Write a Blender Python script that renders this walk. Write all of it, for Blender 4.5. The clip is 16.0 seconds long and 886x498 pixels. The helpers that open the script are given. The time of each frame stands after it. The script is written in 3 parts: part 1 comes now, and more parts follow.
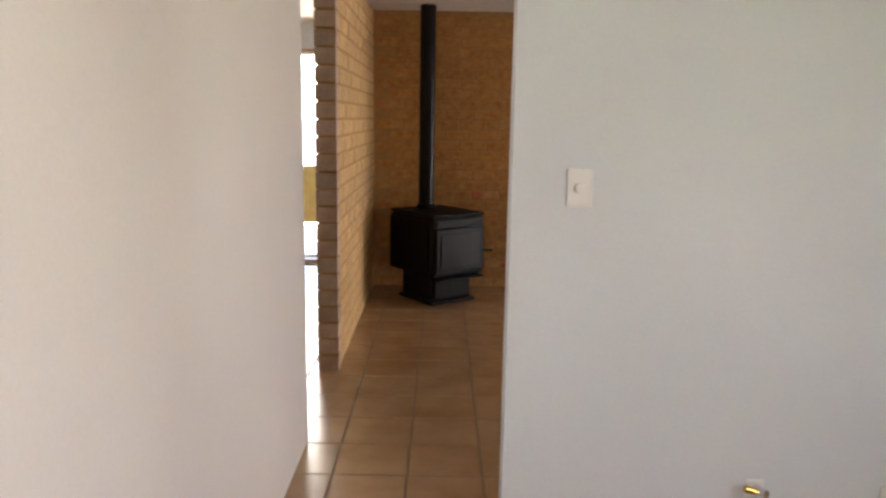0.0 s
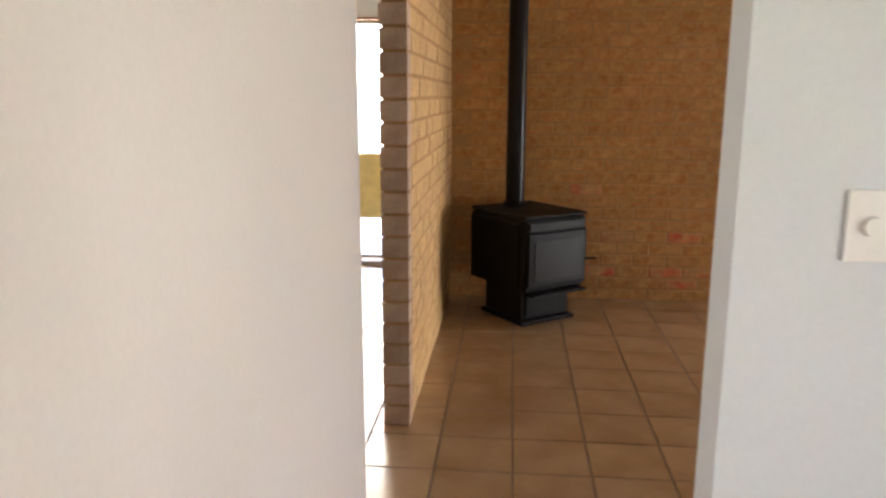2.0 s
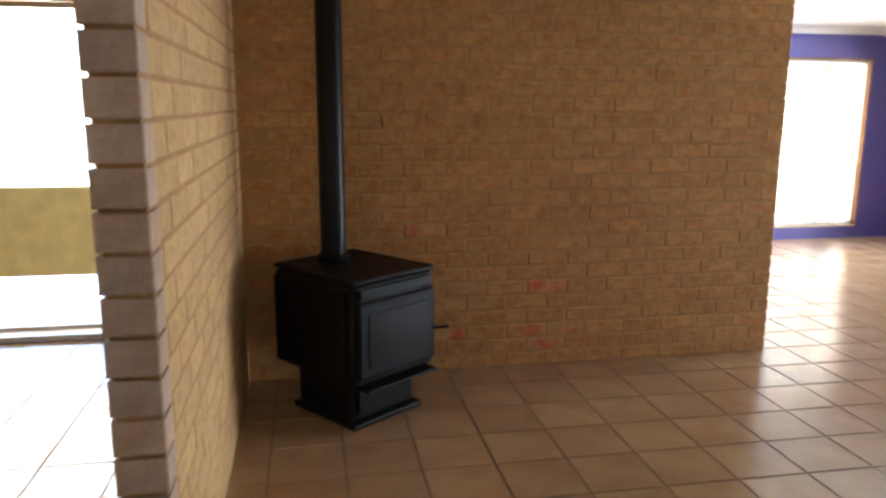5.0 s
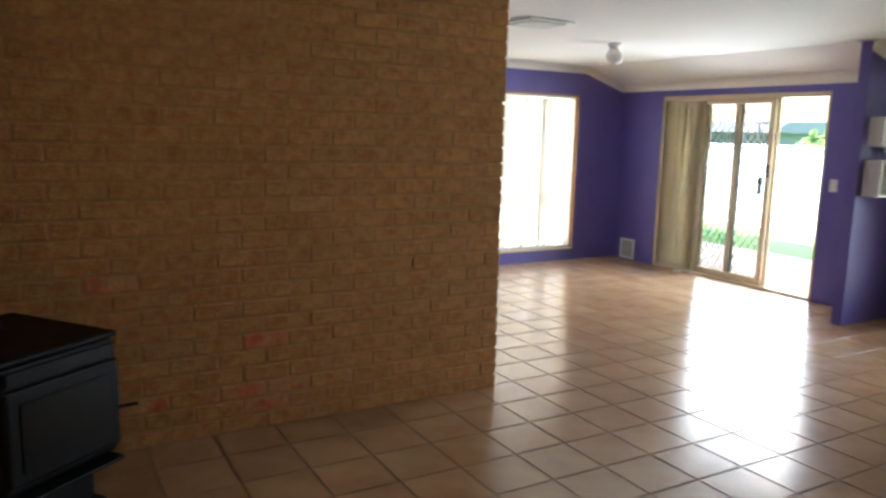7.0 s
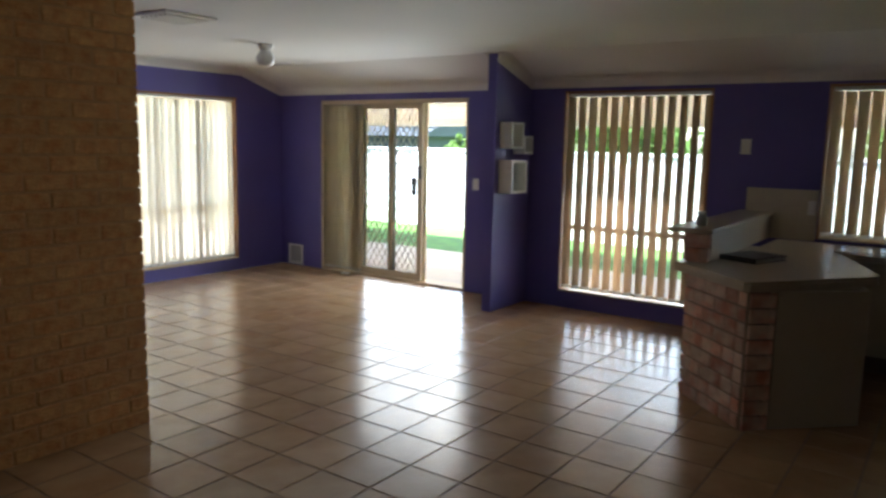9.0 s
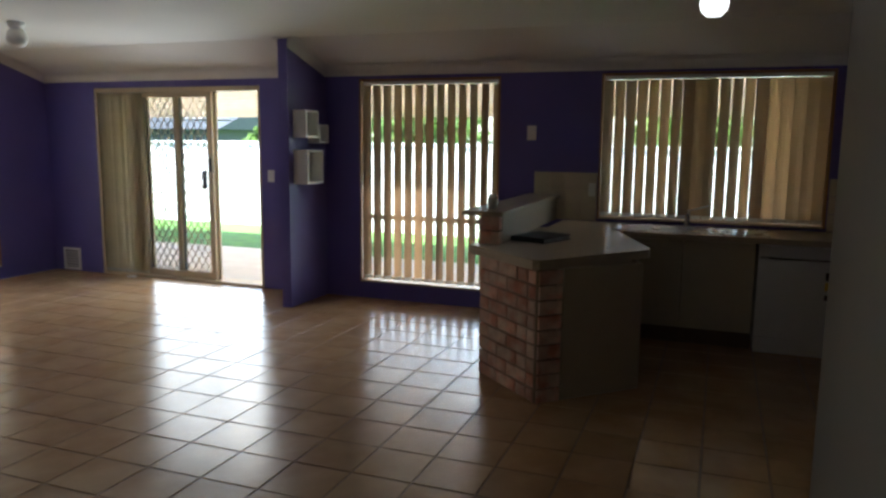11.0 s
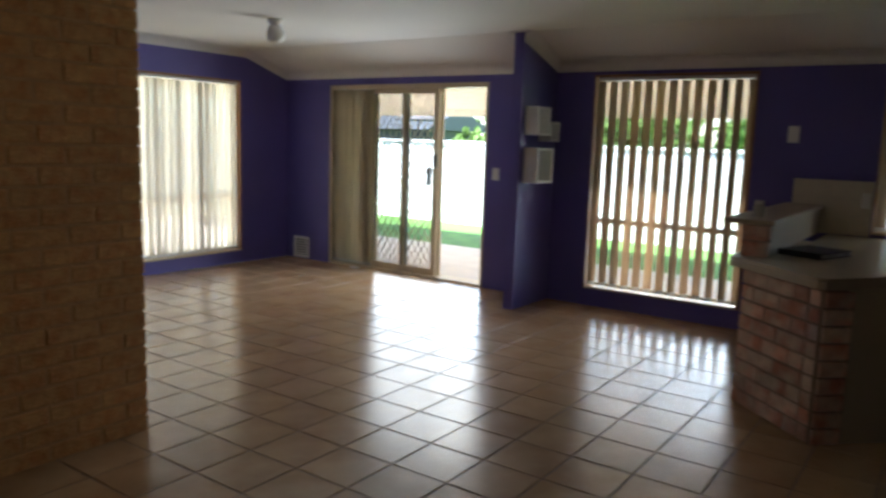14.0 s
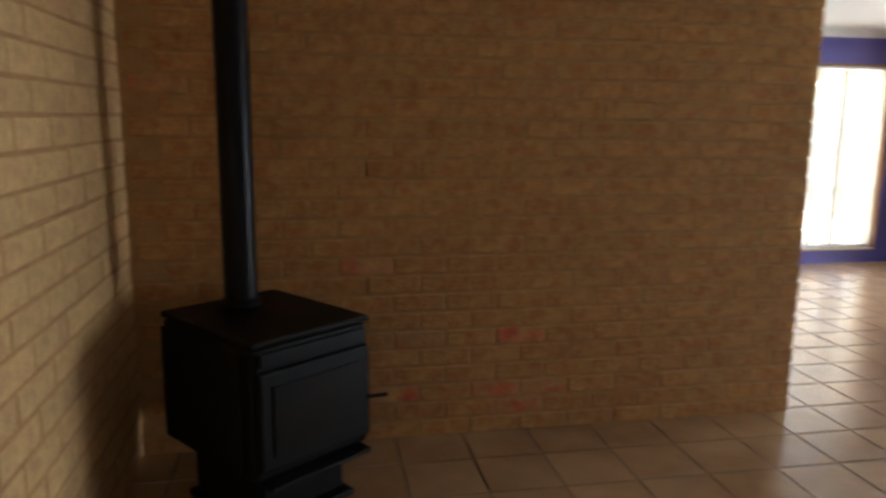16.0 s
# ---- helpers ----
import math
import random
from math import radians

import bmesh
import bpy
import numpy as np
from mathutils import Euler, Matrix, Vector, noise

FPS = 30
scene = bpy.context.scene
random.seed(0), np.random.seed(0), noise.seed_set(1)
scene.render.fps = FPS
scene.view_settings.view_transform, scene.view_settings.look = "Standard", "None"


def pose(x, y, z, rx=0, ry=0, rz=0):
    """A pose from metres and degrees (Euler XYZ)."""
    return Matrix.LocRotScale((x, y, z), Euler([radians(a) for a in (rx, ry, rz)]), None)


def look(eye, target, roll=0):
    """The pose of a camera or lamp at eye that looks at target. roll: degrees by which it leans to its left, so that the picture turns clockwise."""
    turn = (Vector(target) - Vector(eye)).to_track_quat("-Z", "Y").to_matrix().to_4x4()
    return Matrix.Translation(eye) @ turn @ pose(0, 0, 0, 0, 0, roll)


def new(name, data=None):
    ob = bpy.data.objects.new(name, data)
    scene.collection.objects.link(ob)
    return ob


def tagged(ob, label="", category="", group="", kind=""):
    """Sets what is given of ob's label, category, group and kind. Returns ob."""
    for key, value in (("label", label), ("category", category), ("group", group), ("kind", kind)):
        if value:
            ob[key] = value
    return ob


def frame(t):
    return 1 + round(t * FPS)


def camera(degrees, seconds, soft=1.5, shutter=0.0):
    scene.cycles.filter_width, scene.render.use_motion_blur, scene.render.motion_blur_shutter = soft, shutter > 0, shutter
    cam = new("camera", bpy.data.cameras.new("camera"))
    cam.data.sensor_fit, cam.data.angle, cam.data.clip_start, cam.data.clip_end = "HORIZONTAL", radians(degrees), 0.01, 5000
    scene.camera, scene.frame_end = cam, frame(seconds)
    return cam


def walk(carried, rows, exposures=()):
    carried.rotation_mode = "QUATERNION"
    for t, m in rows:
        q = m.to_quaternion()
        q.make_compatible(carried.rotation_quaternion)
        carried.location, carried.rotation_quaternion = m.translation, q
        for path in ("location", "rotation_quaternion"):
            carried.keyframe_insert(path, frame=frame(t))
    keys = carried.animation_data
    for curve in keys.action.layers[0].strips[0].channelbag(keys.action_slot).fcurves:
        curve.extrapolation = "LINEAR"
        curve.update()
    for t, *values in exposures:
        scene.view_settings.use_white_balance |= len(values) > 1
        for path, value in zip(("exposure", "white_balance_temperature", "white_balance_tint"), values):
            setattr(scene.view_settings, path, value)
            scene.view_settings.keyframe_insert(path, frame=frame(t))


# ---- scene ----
cam = camera(62.0, 16.0, soft=2.6, shutter=0.4)
# seconds, eye, (yaw, pitch, roll)
PATH = [
    (0, (0.483, 1.607, 1.488), (-0.16, -10.13, 0.96)),
    (0.5, (0.469, 1.911, 1.474), (2.51, -10.32, 0.91)),
    (1, (0.439, 2.165, 1.483), (4.61, -10.88, 0.97)),
    (1.5, (0.414, 2.408, 1.486), (5.83, -11.31, 0.17)),
    (2, (0.329, 2.667, 1.485), (5.32, -11.80, 0.16)),
    (2.5, (0.215, 2.963, 1.497), (3.31, -12.44, 0.89)),
    (3, (0.226, 3.225, 1.489), (2.30, -12.10, -0.40)),
    (5.5, (0.247, 4.243, 1.508), (-15.20, -10.51, 0.99)),
    (6, (0.318, 4.377, 1.501), (-20.12, -9.76, 1.28)),
    (6.5, (0.438, 4.409, 1.521), (-24.54, -9.34, 1.15)),
    (7, (0.542, 4.422, 1.559), (-29.75, -9.13, 1.51)),
    (7.5, (0.640, 4.390, 1.570), (-35.24, -8.87, 1.26)),
    (8, (0.697, 4.442, 1.548), (-42.34, -8.40, 1.64)),
    (8.5, (0.737, 4.460, 1.540), (-48.52, -8.15, 1.42)),
    (9, (0.768, 4.514, 1.563), (-54.71, -8.23, 1.21)),
    (9.5, (0.783, 4.498, 1.532), (-59.78, -8.07, 1.05)),
    (10, (0.835, 4.463, 1.522), (-64.64, -8.17, 0.65)),
    (12.5, (1.033, 4.603, 1.499), (-70.85, -8.50, 0.60)),
    (13, (1.073, 4.667, 1.489), (-66.53, -8.45, 0.69)),
    (13.5, (1.027, 4.814, 1.444), (-61.73, -8.06, 1.35)),
    (14, (1.009, 4.931, 1.449), (-55.00, -8.38, 1.87)),
    (14.5, (1.046, 5.013, 1.427), (-45.68, -8.60, 1.64)),
    (15, (0.931, 4.915, 1.430), (-34.71, -9.00, 1.49)),
    (15.5, (0.702, 4.659, 1.467), (-22.00, -9.44, 0.66)),
    (16, (0.613, 4.857, 1.473), (-10.55, -10.18, 0.54)),
]
# seconds, stops, white balance
EXPOSURES = [(0.0, 4.35, 6750, 17), (1.5, 4.5, 6700, 16), (3.0, 5.0, 6250, 12), (5.5, 4.35, 5700, 9), (6.0, 4.2, 5700, 8), (7.0, 3.65, 5750, 6), (8.0, 3.1, 5850, 5), (9.0, 2.55, 5850, 5), (10.0, 2.35, 5850, 5), (12.5, 2.35, 5850, 5), (13.5, 2.35, 5850, 5), (14.5, 2.25, 5850, 5), (15.0, 2.25, 5850, 5), (15.5, 2.75, 5800, 6), (16.0, 3.65, 5850, 9)]


def eye_pose(p, a):
    yaw, pitch, roll = (radians(v) for v in a)
    m = Matrix.Rotation(yaw, 4, "Z") @ Matrix.Rotation(math.pi / 2 + pitch, 4, "X") @ Matrix.Rotation(roll, 4, "Z")
    return Matrix.Translation(p) @ m


walk(cam, [(t, eye_pose(p, a)) for t, p, a in PATH], EXPOSURES)

# ---- light ----
world = bpy.data.worlds.new("sky")
scene.world = world
world.use_nodes = True
wn = world.node_tree.nodes
sky = wn.new("ShaderNodeTexSky")
sky.sky_type, sky.sun_disc = "NISHITA", False
sky.sun_elevation, sky.sun_rotation = radians(58), radians(268)
world.node_tree.links.new(sky.outputs[0], wn["Background"].inputs[0])
wn["Background"].inputs[1].default_value = 0.15

sun = new("sun", bpy.data.lights.new("sun", "SUN"))
sun.data.energy, sun.data.angle, sun.data.color = 5.0, radians(0.5), (1.0, 0.96, 0.9)
sun.matrix_world = look((-6, -0.5, 12), (0, 0, 0))


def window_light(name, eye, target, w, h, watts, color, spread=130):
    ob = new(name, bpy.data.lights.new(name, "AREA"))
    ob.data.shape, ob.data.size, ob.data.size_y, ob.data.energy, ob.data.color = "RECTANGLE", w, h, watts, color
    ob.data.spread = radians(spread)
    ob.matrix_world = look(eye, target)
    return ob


# daylight for the hall, from an unseen window added in its east wall
window_light("hall_window_light", (4.06, 0.2, 1.5), (0, 0.2, 1.4), 2.0, 1.2, 3.4, (1.0, 0.95, 0.92))
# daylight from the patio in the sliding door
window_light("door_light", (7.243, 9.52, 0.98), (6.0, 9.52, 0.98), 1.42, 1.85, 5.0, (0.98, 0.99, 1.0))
# daylight low between the pane and the slats of the dining window
window_light("dining_window_light", (7.305, 7.0, 0.62), (6.0, 7.0, 0.62), 1.28, 0.88, 1.9, (0.98, 0.99, 1.0), 78)
# daylight between the pane and the closed slats of the lounge window
window_light("lounge_window_light", (5.405, 11.685, 1.08), (5.405, 10.0, 1.08), 2.1, 1.82, 0.8, (1.0, 0.98, 0.93))
# daylight in the glazed door of the side room
window_light("side_window_light", (-1.4, 8.9, 1.3), (-1.4, 8.0, 1.2), 1.6, 1.9, 2.2, (1.0, 0.97, 0.85))


# ---- materials ----
def material(name, color, rough=0.6, metal=0.0, vary=0.12, scale=8.0, bump=0.0, bump_scale=60.0, fine=0.05, fine_scale=90.0, random_vary=0.0, tint=None, coat=0.0):
    m = bpy.data.materials.new(name)
    m.use_nodes = True
    n, l = m.node_tree.nodes, m.node_tree.links
    b = n["Principled BSDF"]
    b.inputs["Roughness"].default_value, b.inputs["Metallic"].default_value = rough, metal
    b.inputs["Coat Weight"].default_value, b.inputs["Coat Roughness"].default_value = coat, 0.2
    tc = n.new("ShaderNodeTexCoord")
    big = n.new("ShaderNodeTexNoise")
    big.inputs["Scale"].default_value, big.inputs["Detail"].default_value = scale, 5
    small = n.new("ShaderNodeTexNoise")
    small.inputs["Scale"].default_value, small.inputs["Detail"].default_value = fine_scale, 3
    l.new(tc.outputs["Object"], big.inputs["Vector"])
    l.new(tc.outputs["Object"], small.inputs["Vector"])
    r = n.new("ShaderNodeMapRange")
    r.inputs["From Min"].default_value, r.inputs["From Max"].default_value = 0.3, 0.7
    r.inputs["To Min"].default_value, r.inputs["To Max"].default_value = 1 - vary, 1 + vary
    l.new(big.outputs["Fac"], r.inputs["Value"])
    r2 = n.new("ShaderNodeMapRange")
    r2.inputs["To Min"].default_value, r2.inputs["To Max"].default_value = 1 - fine, 1 + fine
    l.new(small.outputs["Fac"], r2.inputs["Value"])
    mul = n.new("ShaderNodeMath")
    mul.operation = "MULTIPLY"
    l.new(r.outputs[0], mul.inputs[0])
    l.new(r2.outputs[0], mul.inputs[1])
    last = mul.outputs[0]
    info = n.new("ShaderNodeObjectInfo")
    if random_vary:
        rr = n.new("ShaderNodeMapRange")
        rr.inputs["To Min"].default_value, rr.inputs["To Max"].default_value = 1 - random_vary, 1 + random_vary
        l.new(info.outputs["Random"], rr.inputs["Value"])
        mm = n.new("ShaderNodeMath")
        mm.operation = "MULTIPLY"
        l.new(last, mm.inputs[0])
        l.new(rr.outputs[0], mm.inputs[1])
        last = mm.outputs[0]
    base = n.new("ShaderNodeMix")
    base.data_type = "RGBA"
    base.inputs["A"].default_value, base.inputs["B"].default_value = (*color, 1), (*(tint or color), 1)
    if tint:
        t3 = n.new("ShaderNodeTexNoise")
        t3.inputs["Scale"].default_value, t3.inputs["Detail"].default_value = scale * 0.6, 4
        off = n.new("ShaderNodeVectorMath")
        off.operation = "MULTIPLY_ADD"
        off.inputs[1].default_value = (1, 1, 1)
        comb = n.new("ShaderNodeCombineXYZ")
        k = n.new("ShaderNodeMath")
        k.operation = "MULTIPLY"
        k.inputs[1].default_value = 37.0
        l.new(info.outputs["Random"], k.inputs[0])
        l.new(k.outputs[0], comb.inputs[0])
        l.new(tc.outputs["Object"], off.inputs[0])
        l.new(comb.outputs[0], off.inputs[2])
        l.new(off.outputs[0], t3.inputs["Vector"])
        r3 = n.new("ShaderNodeMapRange")
        r3.inputs["From Min"].default_value, r3.inputs["From Max"].default_value = 0.42, 0.66
        l.new(t3.outputs["Fac"], r3.inputs["Value"])
        l.new(r3.outputs[0], base.inputs["Factor"])
    else:
        base.inputs["Factor"].default_value = 0
    sc = n.new("ShaderNodeVectorMath")
    sc.operation = "SCALE"
    l.new(base.outputs["Result"], sc.inputs[0])
    l.new(last, sc.inputs["Scale"])
    l.new(sc.outputs[0], b.inputs["Base Color"])
    rg = n.new("ShaderNodeMapRange")
    rg.inputs["To Min"].default_value, rg.inputs["To Max"].default_value = max(rough * 0.8, 0.02), min(rough * 1.2, 1)
    l.new(big.outputs["Fac"], rg.inputs["Value"])
    l.new(rg.outputs[0], b.inputs["Roughness"])
    if bump:
        bp = n.new("ShaderNodeBump")
        bp.inputs["Strength"].default_value, bp.inputs["Distance"].default_value = bump, 0.01
        bn = n.new("ShaderNodeTexNoise")
        bn.inputs["Scale"].default_value, bn.inputs["Detail"].default_value = bump_scale, 4
        l.new(tc.outputs["Object"], bn.inputs["Vector"])
        l.new(bn.outputs["Fac"], bp.inputs["Height"])
        l.new(bp.outputs[0], b.inputs["Normal"])
    return m


def fabric(name, color, through_part=0.45):
    m = material(name, color, 0.85, vary=0.06, scale=5, fine=0.06, fine_scale=300)
    n, l = m.node_tree.nodes, m.node_tree.links
    b, out = n["Principled BSDF"], n["Material Output"]
    tr = n.new("ShaderNodeBsdfTranslucent")
    tr.inputs["Color"].default_value = (*color, 1)
    mix = n.new("ShaderNodeMixShader")
    mix.inputs[0].default_value = through_part
    l.new(b.outputs[0], mix.inputs[1])
    l.new(tr.outputs[0], mix.inputs[2])
    l.new(mix.outputs[0], out.inputs["Surface"])
    return m


def glass(name):
    m = bpy.data.materials.new(name)
    m.use_nodes = True
    b = m.node_tree.nodes["Principled BSDF"]
    b.inputs["Transmission Weight"].default_value = 1
    b.inputs["Roughness"].default_value = 0.0
    b.inputs["IOR"].default_value = 1.05
    return m


def glow(name, color, strength):
    m = bpy.data.materials.new(name)
    m.use_nodes = True
    b = m.node_tree.nodes["Principled BSDF"]
    b.inputs["Base Color"].default_value = (0.9, 0.9, 0.9, 1)
    b.inputs["Emission Color"].default_value = (*color, 1)
    b.inputs["Emission Strength"].default_value = strength
    return m


WHITE = material("white_wall_paint", (0.66, 0.695, 0.72), 0.55, vary=0.03, scale=1.5, bump=0.04, bump_scale=140)
PINKISH = material("warm_white_wall_paint", (0.70, 0.64, 0.60), 0.5, vary=0.03, scale=1.2, bump=0.04, bump_scale=140)
# colour of the added skin, dark enough to damp bounced light
TAUPE = material("taupe_bounce_damper", (0.27, 0.25, 0.21), 0.6, vary=0.05, scale=1.5, bump=0.06, bump_scale=140)
PURPLE = material("purple_wall_paint", (0.12, 0.098, 0.35), 0.45, vary=0.07, scale=2.0, bump=0.15, bump_scale=120)
CEILING = material("ceiling_paint", (0.78, 0.76, 0.72), 0.8, vary=0.03, scale=1.0, bump=0.1, bump_scale=200)
CORNICE = material("cornice_paint", (0.74, 0.72, 0.69), 0.6, vary=0.03)
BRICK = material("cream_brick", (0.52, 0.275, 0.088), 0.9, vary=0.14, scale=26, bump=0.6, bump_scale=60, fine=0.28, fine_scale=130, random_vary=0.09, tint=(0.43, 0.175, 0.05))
# side wall's brick, lightened: the sliding door's light is in its colour
BRICK_SIDE = material("door_lit_side_brick", (0.60, 0.385, 0.16), 0.9, vary=0.14, scale=26, bump=0.6, bump_scale=60, fine=0.28, fine_scale=130, random_vary=0.08, tint=(0.54, 0.32, 0.14))
BRICK_RED = material("brick_with_red_marks", (0.50, 0.27, 0.10), 0.9, vary=0.2, scale=14, bump=0.5, bump_scale=45, fine=0.2, random_vary=0.12, tint=(0.52, 0.11, 0.05))
BRICK_PALE = material("pale_brick", (0.55, 0.40, 0.29), 0.85, vary=0.16, scale=9, bump=0.5, bump_scale=45, fine=0.2, random_vary=0.12, tint=(0.47, 0.31, 0.21))
BAR_BRICK = material("pink_clinker_brick", (0.62, 0.46, 0.36), 0.85, vary=0.2, scale=12, bump=0.5, bump_scale=45, fine=0.2, random_vary=0.22, tint=(0.56, 0.25, 0.17))
MORTAR = material("brown_mortar", (0.43, 0.235, 0.085), 0.95, vary=0.15, scale=12, bump=0.5, bump_scale=80, fine=0.2)
DARK_MORTAR = material("dark_raked_mortar", (0.28, 0.2, 0.15), 0.95, vary=0.15, scale=12, bump=0.5, bump_scale=80)
TILE = material("terracotta_tile", (0.45, 0.29, 0.16), 0.22, vary=0.1, scale=5, fine=0.05, fine_scale=60, random_vary=0.06, tint=(0.385, 0.225, 0.115))
GROUT = material("brown_grout", (0.23, 0.15, 0.095), 0.9, vary=0.15, scale=10)
BLACK = material("black_stove_enamel", (0.006, 0.006, 0.006), 0.5, vary=0.2, scale=6, bump=0.06, bump_scale=120)
BLACK_GLASS = material("smoked_stove_glass", (0.012, 0.011, 0.01), 0.32, vary=0.2, scale=4)
FLUE = material("black_flue_steel", (0.010, 0.010, 0.011), 0.34, vary=0.2, scale=5)
PLASTIC = material("white_plastic", (0.80, 0.79, 0.76), 0.35, vary=0.03)
CREAM_METAL = material("cream_powder_coat", (0.62, 0.50, 0.34), 0.4, vary=0.05, scale=4)
REVEAL = material("brown_reveal_timber", (0.34, 0.17, 0.08), 0.55, vary=0.15, scale=6, bump=0.1)
BLIND = fabric("beige_blind_fabric", (0.48, 0.355, 0.235), 0.06)
BLIND_PALE = fabric("cream_blind_fabric", (0.80, 0.73, 0.58), 0.32)
CHROME = material("chrome", (0.75, 0.75, 0.76), 0.12, 1.0, vary=0.04)
STEEL = material("brushed_steel", (0.6, 0.6, 0.6), 0.28, 1.0, vary=0.06)
BRASS = material("brass", (0.7, 0.45, 0.14), 0.25, 1.0, vary=0.1)
LAMINATE = material("beige_speckled_laminate", (0.43, 0.35, 0.25), 0.3, vary=0.05, scale=20, fine=0.12, fine_scale=400)
CABINET = material("cream_cabinet_laminate", (0.47, 0.40, 0.285), 0.4, vary=0.03)
KICK = material("dark_kickboard", (0.12, 0.07, 0.04), 0.5)
APPLIANCE = material("white_appliance_enamel", (0.74, 0.74, 0.72), 0.25, vary=0.02)
DARK = material("dark_plastic", (0.03, 0.03, 0.035), 0.4)
LABEL_Y = material("yellow_sticker", (0.75, 0.55, 0.08), 0.5)
SPLASH = material("cream_wall_tile", (0.58, 0.51, 0.40), 0.25, vary=0.04)
GLASS = glass("window_glass")
GLOBE = material("opal_glass_globe", (0.82, 0.80, 0.74), 0.25, vary=0.03)
LIT = glow("lit_globe", (1.0, 0.97, 0.92), 0.4)
PAVER = material("pale_paving", (0.58, 0.53, 0.48), 0.85, vary=0.1, scale=3, fine=0.15)
GRASS = material("lawn", (0.09, 0.20, 0.035), 0.9, vary=0.3, scale=4, fine=0.3, fine_scale=60)
FENCE = material("white_steel_fence", (0.78, 0.80, 0.80), 0.5, vary=0.03)
ROOFING = material("cream_patio_roofing", (0.72, 0.64, 0.53), 0.6, vary=0.05)
PATIO_SHEET = fabric("cream_translucent_roof_sheet", (0.79, 0.69, 0.55), 0.6)
LEAF = material("leaves", (0.10, 0.17, 0.03), 0.6, vary=0.4, scale=3)
BARK = material("bark", (0.16, 0.11, 0.07), 0.9, vary=0.3)
CANVAS = material("grey_umbrella_canvas", (0.16, 0.15, 0.16), 0.9)
SHED = material("grey_roof_sheeting", (0.07, 0.075, 0.08), 0.6)


for m in (BLACK, FLUE, BLACK_GLASS):
    m.node_tree.nodes['Principled BSDF'].inputs['Specular IOR Level'].default_value = 0.15


TILE.node_tree.nodes['Principled BSDF'].inputs['IOR'].default_value = 1.75


# ---- building helpers ----
def box(bm, x0, x1, y0, y1, z0, z1, bevel=0.0):
    vs = [bm.verts.new(p) for p in ((x0, y0, z0), (x1, y0, z0), (x1, y1, z0), (x0, y1, z0), (x0, y0, z1), (x1, y0, z1), (x1, y1, z1), (x0, y1, z1))]
    fs = [bm.faces.new([vs[i] for i in q]) for q in ((3, 2, 1, 0), (4, 5, 6, 7), (0, 1, 5, 4), (1, 2, 6, 5), (2, 3, 7, 6), (3, 0, 4, 7))]
    if bevel:
        es = list({e for f in fs for e in f.edges})
        bmesh.ops.bevel(bm, geom=es, offset=bevel, segments=2, affect="EDGES", profile=0.5)
    return bm


def slab(*a, bevel=0.0):
    return box(bmesh.new(), *a, bevel=bevel)


def prism(points, z0, z1, bevel=0.0, bm=None):
    bm = bm or bmesh.new()
    lo, hi = [bm.verts.new((x, y, z0)) for x, y in points], [bm.verts.new((x, y, z1)) for x, y in points]
    n = len(points)
    fs = [bm.faces.new(lo[::-1]), bm.faces.new(hi)]
    fs += [bm.faces.new((lo[i], lo[(i + 1) % n], hi[(i + 1) % n], hi[i])) for i in range(n)]
    if bevel:
        es = list({e for f in fs for e in f.edges})
        bmesh.ops.bevel(bm, geom=es, offset=bevel, segments=2, affect="EDGES", profile=0.5)
    bmesh.ops.recalc_face_normals(bm, faces=bm.faces)
    return bm


def tube(a, b, r0, r1=None, n=20, bm=None):
    bm = bm or bmesh.new()
    a, b = Vector(a), Vector(b)
    d = b - a
    m = Matrix.Translation((a + b) / 2) @ d.to_track_quat("Z", "Y").to_matrix().to_4x4()
    bmesh.ops.create_cone(bm, cap_ends=True, segments=n, radius1=r0, radius2=r0 if r1 is None else r1, depth=d.length, matrix=m)
    return bm


def lathe(profile, n=24, bm=None):
    bm = bm or bmesh.new()
    rings = []
    for r, z in profile:
        rings.append([bm.verts.new((r * math.cos(2 * math.pi * k / n), r * math.sin(2 * math.pi * k / n), z)) for k in range(n)] if r > 1e-5 else [bm.verts.new((0, 0, z))])
    for a, b in zip(rings, rings[1:]):
        for k in range(n):
            j = (k + 1) % n
            if len(a) == 1:
                bm.faces.new((a[0], b[j], b[k]))
            elif len(b) == 1:
                bm.faces.new((a[k], a[j], b[0]))
            else:
                bm.faces.new((a[k], a[j], b[j], b[k]))
    bmesh.ops.recalc_face_normals(bm, faces=bm.faces)
    for f in bm.faces:
        f.smooth = True
    return bm


def mesh_of(name, bm, mat):
    me = bpy.data.meshes.new(name)
    bm.to_mesh(me)
    bm.free()
    me.materials.append(mat)
    return me


def part(name, bm, mat, parent, label=""):
    ob = new(name, mesh_of(name, bm, mat))
    ob.parent = parent
    return tagged(ob, label)


def piece(name, me, parent, m):
    ob = new(name, me)
    ob.parent = parent
    ob.matrix_basis = m
    return ob


def thing(name, m, label, category, group=""):
    ob = new(name)
    ob.matrix_basis = m if isinstance(m, Matrix) else Matrix.Translation(m)
    return tagged(ob, label, category, group)


def single(name, bm, mat, label, category, m=None, group=""):
    ob = new(name, mesh_of(name, bm, mat))
    if m is not None:
        ob.matrix_basis = m
    return tagged(ob, label, category, group)


def structure(name, bm, mat, label, parent=None):
    ob = new(name, mesh_of(name, bm, mat))
    ob.parent = parent
    return tagged(ob, label, name.split("_")[0], kind="structure")


